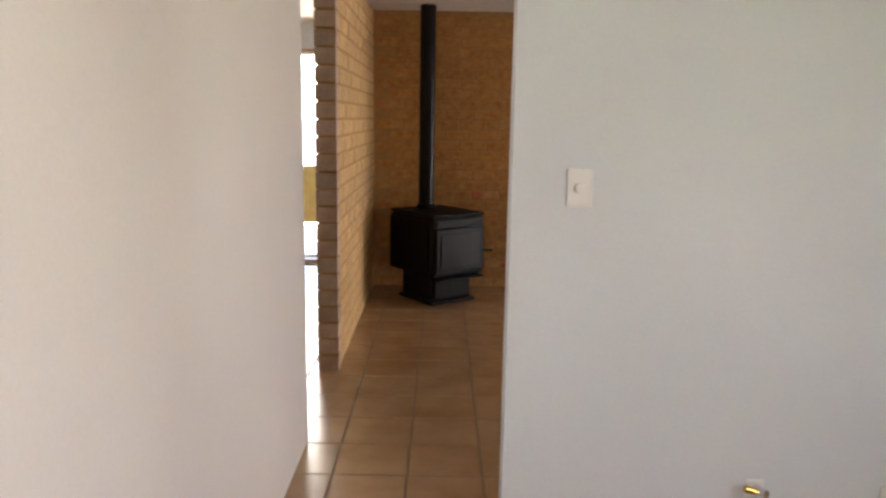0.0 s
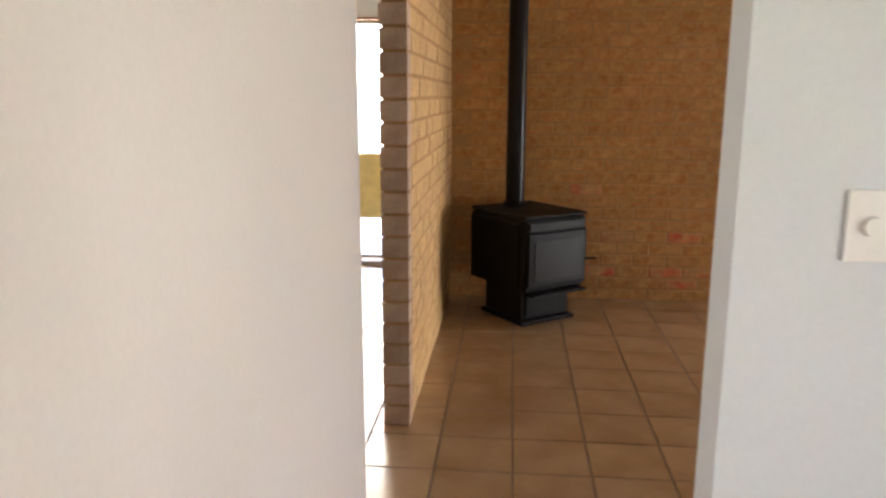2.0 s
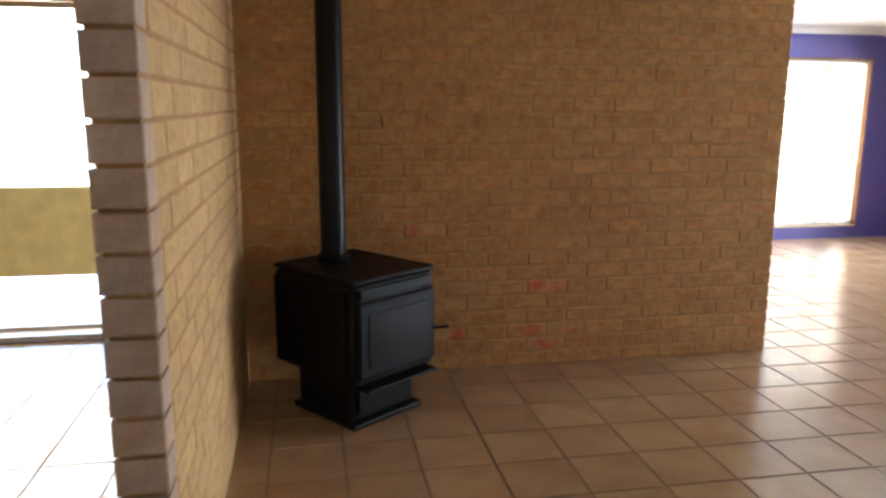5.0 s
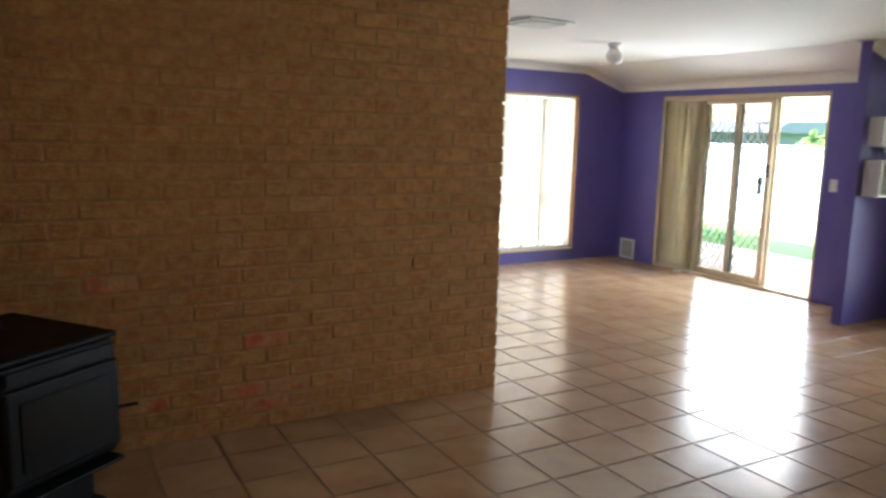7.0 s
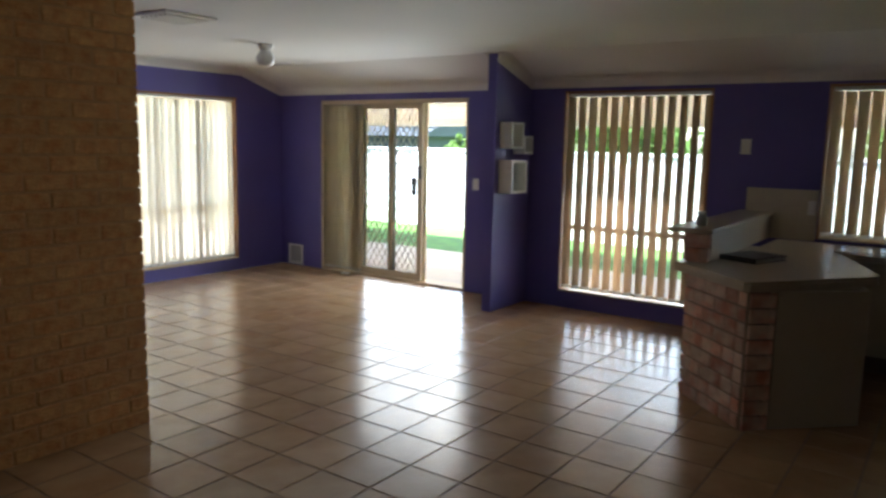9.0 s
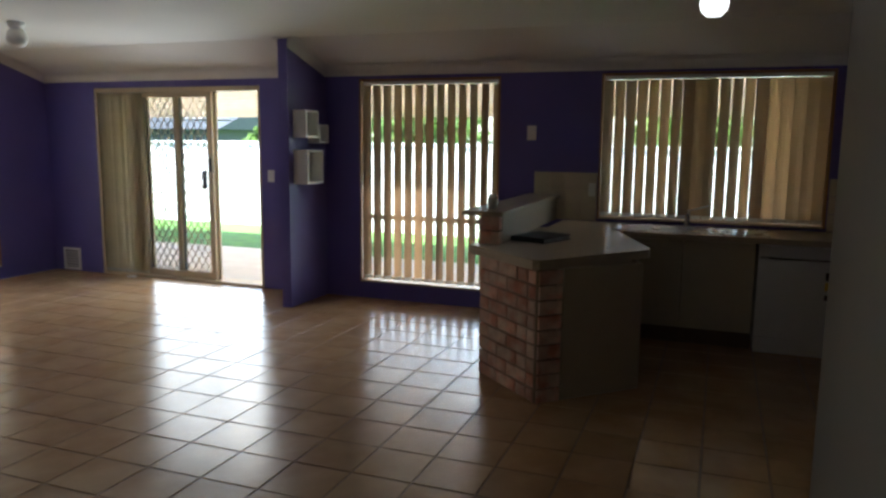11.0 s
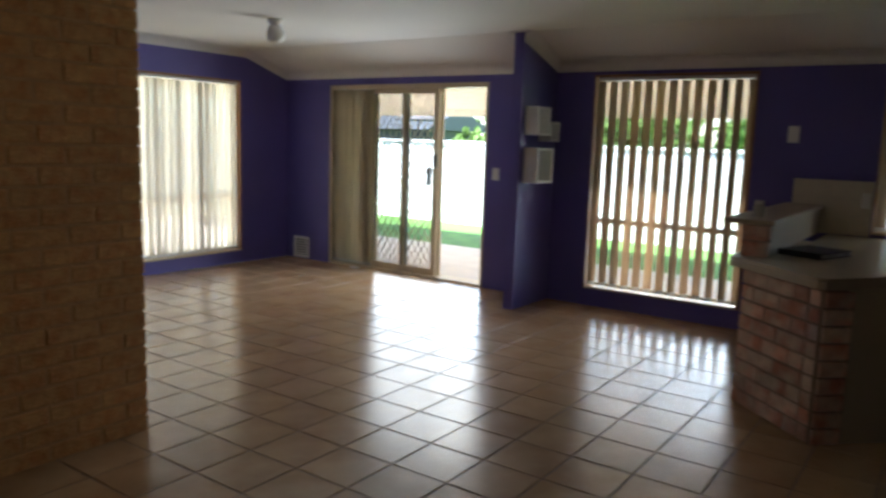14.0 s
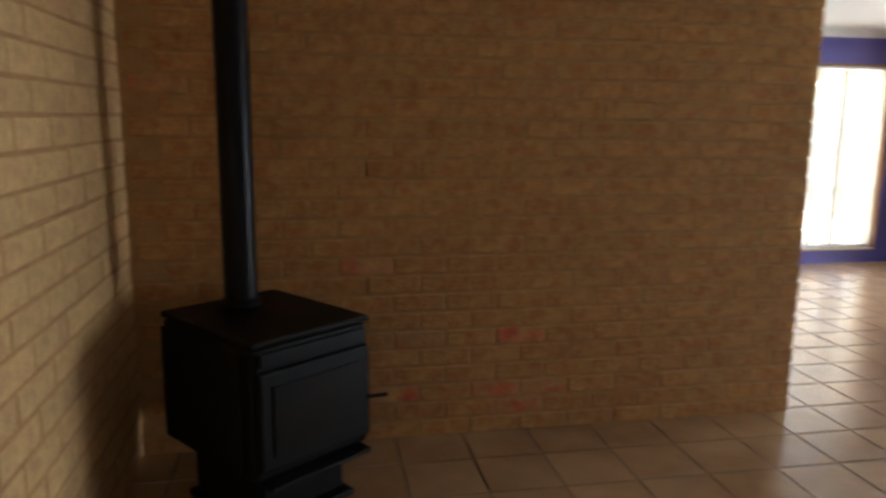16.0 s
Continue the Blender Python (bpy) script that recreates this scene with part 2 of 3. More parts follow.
def wall_x(x0, x1, y0, y1, z1, holes=()):
    """A wall along y with openings (y0, y1, z0, z1)."""
    bm, y = bmesh.new(), y0
    for a, b, lo, hi in sorted(holes):
        box(bm, x0, x1, y, a, 0, z1)
        if lo > 0:
            box(bm, x0, x1, a, b, 0, lo)
        box(bm, x0, x1, a, b, hi, z1)
        y = b
    return box(bm, x0, x1, y, y1, 0, z1)


def wall_y(y0, y1, x0, x1, z1, holes=()):
    bm = wall_x(y0, y1, x0, x1, z1, holes)
    for v in bm.verts:
        v.co.x, v.co.y = v.co.y, v.co.x
    bmesh.ops.reverse_faces(bm, faces=bm.faces)
    return bm
# ---- the plan ----
E, N, CEIL, LOW = 7.20, 11.585, 2.37, 2.165      # east and north walls; flat ceiling; ceiling at the east wall
SLOPE = 6.58                                     # where the ceiling starts to fall
TOP = 2.42
SD = (8.78, 10.89, 0.0, 2.025)
DW = (6.32, 7.69, 0.156, 2.062)
KW = (3.72, 5.456, 0.866, 2.07)
NW = (4.3, 6.51, 0.134, 2.031)

# ---- setting ----
structure("wall_east", wall_x(E, E + 0.24, 2.4, N + 0.24, TOP, (SD, DW, KW)), PURPLE, "purple painted wall with a sliding door and two windows")
structure("wall_north", wall_y(N, N + 0.24, 1.0, E, TOP, (NW,)), PURPLE, "purple painted wall with a tall window")
structure("wall_stub", prism([(6.542, 8.048), (E, 8.048), (E, 8.139), (6.542, 8.139)], 0, 2.36), PURPLE, "short purple dividing wall")
structure("wall_lounge_west", wall_x(0.9, 1.0, 8.2, N + 0.24, TOP), PURPLE, "purple painted wall")
structure("wall_hall_west", wall_x(-0.24, -0.12, -1.4, 4.82, TOP), PINKISH, "warm white painted hall wall")
structure("wall_hall_front", wall_y(3.92, 4.04, 0.702, 4.2, TOP), WHITE, "white painted wall beside the opening")
# added dark skin over the white wall, so less light bounces back
structure("wall_dining_south", slab(0.712, 4.2, 4.041, 4.06, 0, CEIL - 0.002), TAUPE, "added dark taupe skin that cuts light bouncing off the white wall")
structure("wall_south", wall_y(-1.52, -1.4, -4.2, 4.2, TOP), WHITE, "white painted wall")
structure("wall_hall_east", wall_x(4.08, 4.2, -1.4, 3.92, TOP, ((-0.8, 1.2, 0.9, 2.1),)), WHITE, "white painted wall with an added window")
# out of view; its purple keeps light from bouncing around the kitchen
structure("wall_kitchen_south", wall_y(2.28, 2.4, 4.2, E + 0.24, TOP), PURPLE, "unseen kitchen wall, dark purple to limit bounced light")
structure("wall_side_room_north", wall_y(9.0, 9.2, -4.2, -0.24, TOP, ((-2.2, -0.5, 0.02, 2.12),)), WHITE, "white painted wall with a glazed door")
structure("wall_side_room_west", wall_x(-4.2, -4.0, -1.4, 9.0, TOP), WHITE, "white painted wall")
structure("wall_side_room_return", wall_x(-0.24, -0.13, 8.2, 9.0, TOP), WHITE, "white painted wall")

bm = bmesh.new()
box(bm, -4.2, SLOPE, -1.52, N + 0.24, CEIL, CEIL + 0.12)
vs = [bm.verts.new(p) for p in ((SLOPE, 2.2, CEIL), (E + 0.3, 2.2, LOW - 0.1), (E + 0.3, N + 0.3, LOW - 0.1), (SLOPE, N + 0.3, CEIL), (SLOPE, 2.2, CEIL + 0.12), (E + 0.3, 2.2, CEIL + 0.12), (E + 0.3, N + 0.3, CEIL + 0.12), (SLOPE, N + 0.3, CEIL + 0.12))]
for q in ((3, 2, 1, 0), (4, 5, 6, 7), (0, 1, 5, 4), (1, 2, 6, 5), (2, 3, 7, 6), (3, 0, 4, 7)):
    bm.faces.new([vs[i] for i in q])
bmesh.ops.recalc_face_normals(bm, faces=bm.faces)
structure("ceiling", bm, CEILING, "off-white plaster ceiling falling towards the window wall")


def cove(name, a, b, inward, za, zb, h=0.085, mat=CORNICE):
    """A coved cornice from a to b in plan, hanging from ceiling heights za, zb."""
    bm = bmesh.new()
    prof = [(0, 0.01), (0, -h)] + [(h * (1 - math.cos(t)), -h + h * math.sin(t)) for t in [radians(v) for v in (15, 35, 55, 75)]] + [(h, 0.01)]
    ends = []
    for (x, y), z in ((a, za), (b, zb)):
        ends.append([bm.verts.new((x + inward[0] * (d + 0.003), y + inward[1] * (d + 0.003), z + e)) for d, e in prof])
    n = len(prof)
    for i in range(n):
        bm.faces.new((ends[0][i], ends[0][(i + 1) % n], ends[1][(i + 1) % n], ends[1][i]))
    bm.faces.new(ends[0])
    bm.faces.new(ends[1][::-1])
    bmesh.ops.recalc_face_normals(bm, faces=bm.faces)
    return tagged(new(name, mesh_of(name, bm, mat)), "off-white coved cornice", "cornice", kind="structure")


cove("cornice_north", (3.0, N), (SLOPE, N), (0, -1), CEIL, CEIL)
cove("cornice_north_fall", (SLOPE, N), (E, N), (0, -1), CEIL, LOW + 0.005)
cove("cornice_east_lounge", (E, 8.139), (E, N), (-1, 0), LOW + 0.01, LOW + 0.01)
cove("cornice_east_dining", (E, 2.4), (E, 8.048), (-1, 0), LOW + 0.01, LOW + 0.01)
cove("cornice_stub", (6.545, 8.048), (E, 8.048), (0, -1), CEIL, LOW + 0.005)
cove("cornice_stub_lounge", (6.545, 8.139), (E, 8.139), (0, 1), CEIL, LOW + 0.005)

# ---- outdoors ----
structure("ground", slab(-60, 80, -60, 80, -0.30, -0.12), GRASS, "lawn and ground around the house")
structure("pavement_patio", slab(E + 0.241, 9.7, 0.0, 18.0, -0.119, -0.04), PAVER, "pale paved patio")
structure("pavement_back", slab(-6.0, 8.0, N + 0.4, 16.0, -0.119, -0.045), PAVER, "pale paving behind the house")


def fence(name, x, y0, y1, h):
    ob = thing(name, (x, y0, -0.12), "white ribbed steel boundary fence", "fence")
    bm, n = bmesh.new(), int((y1 - y0) / 0.09)
    prev = None
    for k in range(n + 1):
        d = (0, 0, 0.03, 0.03)[k % 4]
        cur = [bm.verts.new((d, k * 0.09, z)) for z in (0, h)] + [bm.verts.new((d + 0.006, k * 0.09, z)) for z in (0, h)]
        if prev:
            bm.faces.new((prev[0], cur[0], cur[1], prev[1]))
            bm.faces.new((prev[2], prev[3], cur[3], cur[2]))
        prev = cur
    part("sheet", bm, FENCE, ob)
    part("top_rail", slab(-0.02, 0.05, 0, y1 - y0, h, h + 0.05), FENCE, ob)
    for k in range(int((y1 - y0) / 2.4)):
        part("post", slab(-0.03, -0.003, 2.4 * k, 2.4 * k + 0.06, 0, h), FENCE, ob)
    return ob


fence("fence", 12.7, -4.0, 26.0, 1.52)
f2 = fence("fence", 0.0, 0, 22.0, 1.52)
f2.matrix_basis = pose(13.0, 16.5, -0.12, 0, 0, 90)

# patio cover
patio = thing("patio_cover", (E + 0.25, 3.0, 0), "cream timber-battened patio roof on posts", "patio")
for k in range(13):
    x = 0.05 + k * 0.235
    z = 2.27 - 0.115 * x
    part("batten", slab(x, x + 0.05, 0, 13.0, z, z + 0.06), ROOFING, patio)
bm = bmesh.new()
bm.faces.new([bm.verts.new(p) for p in ((0, 0, 2.345), (3.1, 0, 1.99), (3.1, 13, 1.99), (0, 13, 2.345))])
bmesh.ops.solidify(bm, geom=bm.faces[:], thickness=0.01)
part("sheet", bm, PATIO_SHEET, patio, "translucent cream roof sheeting")
part("beam", slab(3.0, 3.08, 0, 13, 1.82, 1.96), ROOFING, patio)
for y in (0.5, 6.2, 12.4):
    part("post", slab(2.98, 3.10, y, y + 0.1, -0.04, 1.82), ROOFING, patio)


def tree(x, y, h, r, seed):
    rnd = random.Random(seed)
    ob = thing("tree", (x, y, -0.12), "leafy green garden tree behind the fence", "tree")
    bm = tube((0, 0, 0), (0.1, 0.1, h * 0.55), 0.14, 0.07, 10)
    for k in range(6):
        a = k * 1.05 + rnd.random()
        tube((0.05, 0.05, h * (0.35 + 0.04 * k)), (math.cos(a) * r * 0.7, math.sin(a) * r * 0.7, h * (0.6 + 0.05 * k)), 0.05, 0.015, 7, bm)
    part("trunk", bm, BARK, ob)
    verts, faces = [], []
    for k in range(2600):
        a, u, q = rnd.random() * 6.283, rnd.uniform(-1, 1), rnd.random() ** 0.4
        lump = 0.75 + 0.35 * math.sin(3 * a + seed) * math.cos(4 * u + seed)
        w = math.sqrt(1 - u * u) * r * q * lump
        c = Vector((w * math.cos(a), w * math.sin(a), h * 0.72 + u * q * lump * h * 0.34))
        m = Euler((rnd.random() * 6, rnd.random() * 6, rnd.random() * 6)).to_matrix()
        s = rnd.uniform(0.06, 0.13)
        i = len(verts)
        verts += [tuple(c + m @ Vector(p) * s) for p in ((-1, 0, 0), (0, -0.5, 0.1), (1, 0, 0), (0, 0.5, 0.1))]
        faces.append((i, i + 1, i + 2, i + 3))
    me = bpy.data.meshes.new("crown")
    me.from_pydata(verts, [], faces)
    me.materials.append(LEAF)
    cr = new("crown", me)
    cr.parent = ob
    return ob


tree(15.6, 10.3, 2.6, 1.5, 1)
tree(16.5, 8.2, 2.4, 1.3, 2)
tree(17.0, 13.4, 3.0, 1.6, 3)
tree(15.8, 5.0, 2.6, 1.4, 4)
tree(15.6, 14.4, 1.75, 0.8, 5)

umb = thing("garden_umbrella", (16.0, 16.3, -0.12), "open grey canvas garden umbrella beyond the fence", "umbrella")
part("pole", tube((0, 0, 0), (0, 0, 2.2), 0.02), DARK, umb)
part("canopy", lathe([(0.0, 2.27), (0.25, 2.21), (0.58, 2.07), (0.58, 2.04), (0.24, 2.17), (0.0, 2.22)], 8), CANVAS, umb)
part("base", lathe([(0.0, 0.0), (0.25, 0.0), (0.25, 0.05), (0.05, 0.09), (0.0, 0.09)]), DARK, umb)

shed = thing("neighbour_shed", (18.0, 17.6, -0.12), "grey sheet-metal shed roof beyond the fence", "shed")
part("wall", slab(0, 3, 0, 5, 0, 1.9), SHED, shed)
bm = prism([(-0.3, 1.85), (3.3, 1.85), (1.5, 2.5)], -0.3, 5.3)
bmesh.ops.transform(bm, verts=bm.verts, matrix=Matrix(((1, 0, 0, 0), (0, 0, 1, 0), (0, 1, 0, 0), (0, 0, 0, 1))))
bmesh.ops.recalc_face_normals(bm, faces=bm.faces)
part("roof", bm, SHED, shed)


# ---- windows and doors ----
def window_x(name, x, hole, label, rails=(), stiles=(), mat=CREAM_METAL):
    """A window in a wall along y: jamb lining, metal frame, rails, panes and sill."""
    y0, y1, z0, z1 = hole
    ob = tagged(new(name), label, "window", kind="structure")
    part("window_frame", slab(x + 0.12, x + 0.17, y0 + 0.003, y0 + 0.045, z0 + 0.003, z1 - 0.003, bevel=0.004), mat, ob)
    part("window_frame", slab(x + 0.12, x + 0.17, y1 - 0.045, y1 - 0.003, z0 + 0.003, z1 - 0.003, bevel=0.004), mat, ob)
    part("window_frame", slab(x + 0.12, x + 0.17, y0 + 0.046, y1 - 0.046, z1 - 0.045, z1 - 0.003, bevel=0.004), mat, ob)
    part("window_frame", slab(x + 0.12, x + 0.17, y0 + 0.046, y1 - 0.046, z0 + 0.003, z0 + 0.045, bevel=0.004), mat, ob)
    for z in rails:
        part("rail", slab(x + 0.122, x + 0.168, y0 + 0.046, y1 - 0.046, z - 0.022, z + 0.022, bevel=0.004), mat, ob)
    for y in stiles:
        part("stile", slab(x + 0.12, x + 0.17, y - 0.025, y + 0.025, z0 + 0.046, z1 - 0.046, bevel=0.004), mat, ob)
    pane = part("pane", slab(x + 0.143, x + 0.147, y0 + 0.046, y1 - 0.046, z0 + 0.046, z1 - 0.046), GLASS, ob)
    pane.visible_shadow = False
    part("reveal", slab(x - 0.006, x + 0.119, y0 + 0.002, y0 + 0.018, z0, z1), REVEAL, ob)
    part("reveal", slab(x - 0.006, x + 0.119, y1 - 0.018, y1 - 0.002, z0, z1), REVEAL, ob)
    part("reveal", slab(x - 0.006, x + 0.119, y0 + 0.019, y1 - 0.019, z1 - 0.018, z1 - 0.002), REVEAL, ob)
    part("window_sill", slab(x - 0.02, x + 0.119, y0 + 0.019, y1 - 0.019, z0 + 0.002, z0 + 0.02, bevel=0.004), CREAM_METAL, ob)
    return ob


window_x("window_1", E, DW, "cream aluminium dining window with a low rail", rails=(0.77,))
window_x("window_2", E, KW, "cream aluminium kitchen window above the sink", stiles=(4.6,))
w3 = window_x("window_3", 0, (0, NW[1] - NW[0], NW[2], NW[3]), "cream aluminium lounge window", rails=(0.75,))
w3.matrix_basis = pose(NW[1], N, 0, 0, 0, 90)
w4 = window_x("window_4", 0, (0, 1.7, 0.02, 2.12), "cream glazed door with a solid middle panel")
w4.matrix_basis = pose(-0.5, 9.0, 0, 0, 0, 90)
part("panel", slab(0.125, 0.165, 0.05, 1.65, 0.4, 0.98, bevel=0.006), material("yellow_door_panel", (0.8, 0.68, 0.3), 0.5), w4)
# out of view, added so that light falls on the hall's west wall
window_x("window_5", 4.08, (-0.8, 1.2, 0.9, 2.1), "cream aluminium hall window, unseen and added for light")


def slat_blind(name, x, y0, y1, z0, z1, turns, label, mat, width=0.089, step=None, head_from=None):
    """Vertical blind: head rail, slats with weights and a bottom chain. turns: degrees slat by slat from y1 down."""
    ob = thing(name, (x, 0, 0), label, "blind")
    part("head_rail", slab(-0.02, 0.02, y0, y1, z1 - 0.03, z1, bevel=0.004), PLASTIC, ob)
    n = len(turns)
    h = z1 - z0 - 0.035
    bm = bmesh.new()
    cols = [(-0.5, 0.004), (-0.25, 0.0), (0, -0.002), (0.25, 0.0), (0.5, 0.004)]
    a = [[bm.verts.new((d, u * width, z)) for u, d in cols] for z in (0, h * 0.5, h)]
    for r in range(2):
        for k in range(4):
            bm.faces.new((a[r][k], a[r][k + 1], a[r + 1][k + 1], a[r + 1][k]))
    bmesh.ops.solidify(bm, geom=bm.faces[:], thickness=0.0012)
    me = mesh_of("slat", bm, mat)
    wt = mesh_of("weight", slab(-0.004, 0.004, -width * 0.46, width * 0.46, 0.001, 0.03), PLASTIC)
    span = step or (y1 - y0 - width * 0.6) / (n - 1)
    for k, t in enumerate(turns):
        s = piece("slat", me, ob, pose(0, y1 - width * 0.3 - k * span, z0, 0, 0, t))
        piece("weight", wt, s, Matrix.Identity(4))
    bm = bmesh.new()
    yy = [y1 - width * 0.3 - k * span for k in range(n)]
    for a2, b2 in zip(yy, yy[1:]):
        if abs(a2 - b2) > 0.03:
            mid = (a2 + b2) / 2
            tube((0.004, a2, z0 + 0.012), (0.004, mid, z0 + 0.004), 0.0022, n=6, bm=bm)
            tube((0.004, mid, z0 + 0.004), (0.004, b2, z0 + 0.012), 0.0022, n=6, bm=bm)
    part("bottom_chain", bm if bm.verts else tube((0.004, yy[0], z0 + 0.01), (0.004, yy[-1], z0 + 0.01), 0.002, n=6), PLASTIC, ob, "white beaded chain")
    return ob


rnd = random.Random(3)
slat_blind("vertical_blind", E + 0.055, DW[0] + 0.02, DW[1] - 0.03, DW[2] + 0.03, DW[3] - 0.02, [58 + rnd.uniform(-3, 3) for _ in range(13)], "beige vertical blind turned half open", BLIND)
slat_blind("vertical_blind", E + 0.055, KW[0] + 0.02, KW[1] - 0.03, KW[2] + 0.025, KW[3] - 0.02, [42 + rnd.uniform(-3, 3) for _ in range(7)] + [12, 8] + [38 + rnd.uniform(-3, 3) for _ in range(4)] + [8 + rnd.uniform(-4, 4) for _ in range(6)], "beige vertical blind partly closed over the sink", BLIND, width=0.1)
b3 = slat_blind("vertical_blind", 0.0, 0.02, NW[1] - NW[0] - 0.02, NW[2] + 0.02, NW[3] - 0.02, [13 + rnd.uniform(-0.6, 0.6) for _ in range(25)], "cream vertical blind closed over the lounge window", BLIND_PALE, width=0.1)
b3.matrix_basis = pose(NW[1], N + 0.055, 0, 0, 0, 90)
slat_blind("vertical_blind", E + 0.045, 10.25, SD[1] - 0.03, 0.035, SD[3] - 0.025, [78 + rnd.uniform(-14, 14) for _ in range(22)], "beige vertical blind drawn aside in a stack", BLIND_PALE, step=0.026)

# sliding door
sd = tagged(new("door_1"), "cream aluminium sliding door with a diamond-grille screen, half open", "door", kind="structure")
y0, y1, z0, z1 = SD
for a in ((y0 + 0.003, y0 + 0.03, 0.001, z1 - 0.003), (y1 - 0.04, y1 - 0.003, 0.001, z1 - 0.003), (y0 + 0.031, y1 - 0.041, z1 - 0.05, z1 - 0.003)):
    part("door_frame", slab(E + 0.0, E + 0.16, a[0], a[1], a[2], a[3], bevel=0.004), CREAM_METAL, sd)
part("track", slab(E + 0.0, E + 0.2, y0 + 0.031, y1 - 0.041, -0.01, 0.022, bevel=0.004), CREAM_METAL, sd)
for nm, xa, ya, yb, st in (("glass_leaf", 0.05, 9.86, 10.85, 0.05), ("glass_leaf", 0.05, 9.405, 10.36, 0.06), ("screen_leaf", 0.115, 9.395, 10.32, 0.045)):
    x = E + xa
    if nm == "glass_leaf" and ya > 9.5:
        x += 0.032
    leaf = part(nm, slab(x, x + 0.028, ya, ya + st, 0.024, z1 - 0.052, bevel=0.003), CREAM_METAL, sd)
    part("stile", slab(x, x + 0.028, yb - st, yb, 0.024, z1 - 0.052, bevel=0.003), CREAM_METAL, leaf)
    part("rail", slab(x, x + 0.028, ya + st, yb - st, z1 - 0.10, z1 - 0.052), CREAM_METAL, leaf)
    part("rail", slab(x, x + 0.028, ya + st, yb - st, 0.024, 0.09), CREAM_METAL, leaf)
    if nm == "glass_leaf":
        pn = part("pane", slab(x + 0.012, x + 0.016, ya + st, yb - st, 0.09, z1 - 0.1), GLASS, leaf)
        pn.visible_shadow = False
    else:
        bm = bmesh.new()
        ca, cb, za, zb = ya + st, yb - st, 0.09, z1 - 0.1
        p, q = 0.085, 0.13
        n = int((cb - ca) / p) + int((zb - za) / q) + 2
        for sgn in (1, -1):
            for k in range(-n, n):
                # a diagonal bar y = c + sgn * z * p / q, clipped to the leaf
                c = (ca if sgn > 0 else cb) + k * p
                lo, hi = sorted(((ca - c) * sgn * q / p + za, (cb - c) * sgn * q / p + za))
                lo, hi = max(lo, za), min(hi, zb)
                if hi - lo > 0.03:
                    tube((x + 0.014, c + sgn * (lo - za) * p / q, lo), (x + 0.014, c + sgn * (hi - za) * p / q, hi), 0.0055, n=5, bm=bm)
        part("grille", bm, CREAM_METAL, leaf, "diamond security grille")
        part("mullion", slab(x + 0.002, x + 0.026, 9.84, 9.87, 0.09, z1 - 0.1), material("grey_aluminium", (0.3, 0.3, 0.3), 0.4), leaf)
hnd = part("handle", slab(E + 0.02, E + 0.049, 9.475, 9.525, 0.98, 1.17, bevel=0.008), DARK, sd, "black pull handle")
part("lock", slab(E + 0.035, E + 0.049, 9.415, 9.44, 1.16, 1.30, bevel=0.004), DARK, sd)


# ---- wood stove ----
def wood_stove():
    ob = thing("wood_stove", pose(0.443, 7.635, 0, 0, 0, 37), "black freestanding wood stove in the brick corner", "stove")
    w, d = 0.256, 0.302
    part("body", slab(-w, w, -d, d, 0.235, 0.712, bevel=0.022), BLACK, ob)
    part("top_plate", slab(-w - 0.004, w + 0.004, -d - 0.006, d, 0.714, 0.738, bevel=0.01), BLACK, ob)
    part("side_shield", slab(-w - 0.016, -w - 0.002, -d + 0.05, d - 0.02, 0.25, 0.685, bevel=0.003), BLACK, ob)
    part("side_shield", slab(w + 0.002, w + 0.016, -d + 0.05, d - 0.02, 0.25, 0.685, bevel=0.003), BLACK, ob)
    part("vent_grille", slab(-w + 0.03, w - 0.03, -d - 0.012, -d - 0.001, 0.645, 0.695, bevel=0.004), BLACK, ob)
    door = part("door", slab(-w + 0.012, w - 0.012, -d - 0.024, -d - 0.001, 0.275, 0.632, bevel=0.012), BLACK, ob)
    part("glass", slab(-w + 0.065, w - 0.065, -d - 0.029, -d - 0.025, 0.325, 0.58, bevel=0.001), BLACK_GLASS, door, "smoked heatproof glass")
    hd = tube((w - 0.03, -d - 0.03, 0.43), (w + 0.045, -d - 0.055, 0.425), 0.008, n=10)
    part("handle", hd, BLACK, door, "black door handle")
    bm = bmesh.new()
    lo = [(-0.2, -0.21), (0.2, -0.21), (0.2, 0.2), (-0.2, 0.2)]
    prism(lo, 0.032, 0.235, bevel=0.01, bm=bm)
    part("pedestal", bm, BLACK, ob)
    part("ash_drawer", slab(-0.17, 0.17, -0.225, -0.212, 0.06, 0.21, bevel=0.004), BLACK, ob)
    part("ash_lip", slab(-0.225, 0.225, -0.36, -0.22, 0.218, 0.234, bevel=0.006), BLACK, ob)
    part("base_plate", slab(-0.225, 0.225, -0.25, 0.22, 0.001, 0.03, bevel=0.01), BLACK, ob)
    part("flue_collar", lathe([(0.0, 0.739), (0.082, 0.739), (0.082, 0.757), (0.068, 0.772), (0.0, 0.772)]), BLACK, ob).matrix_basis = pose(0, 0.15, 0)
    part("flue", tube((0, 0.15, 0.765), (0, 0.15, CEIL - 0.002), 0.064, n=32), FLUE, ob, "shiny black flue pipe")
    return ob


stove = wood_stove()


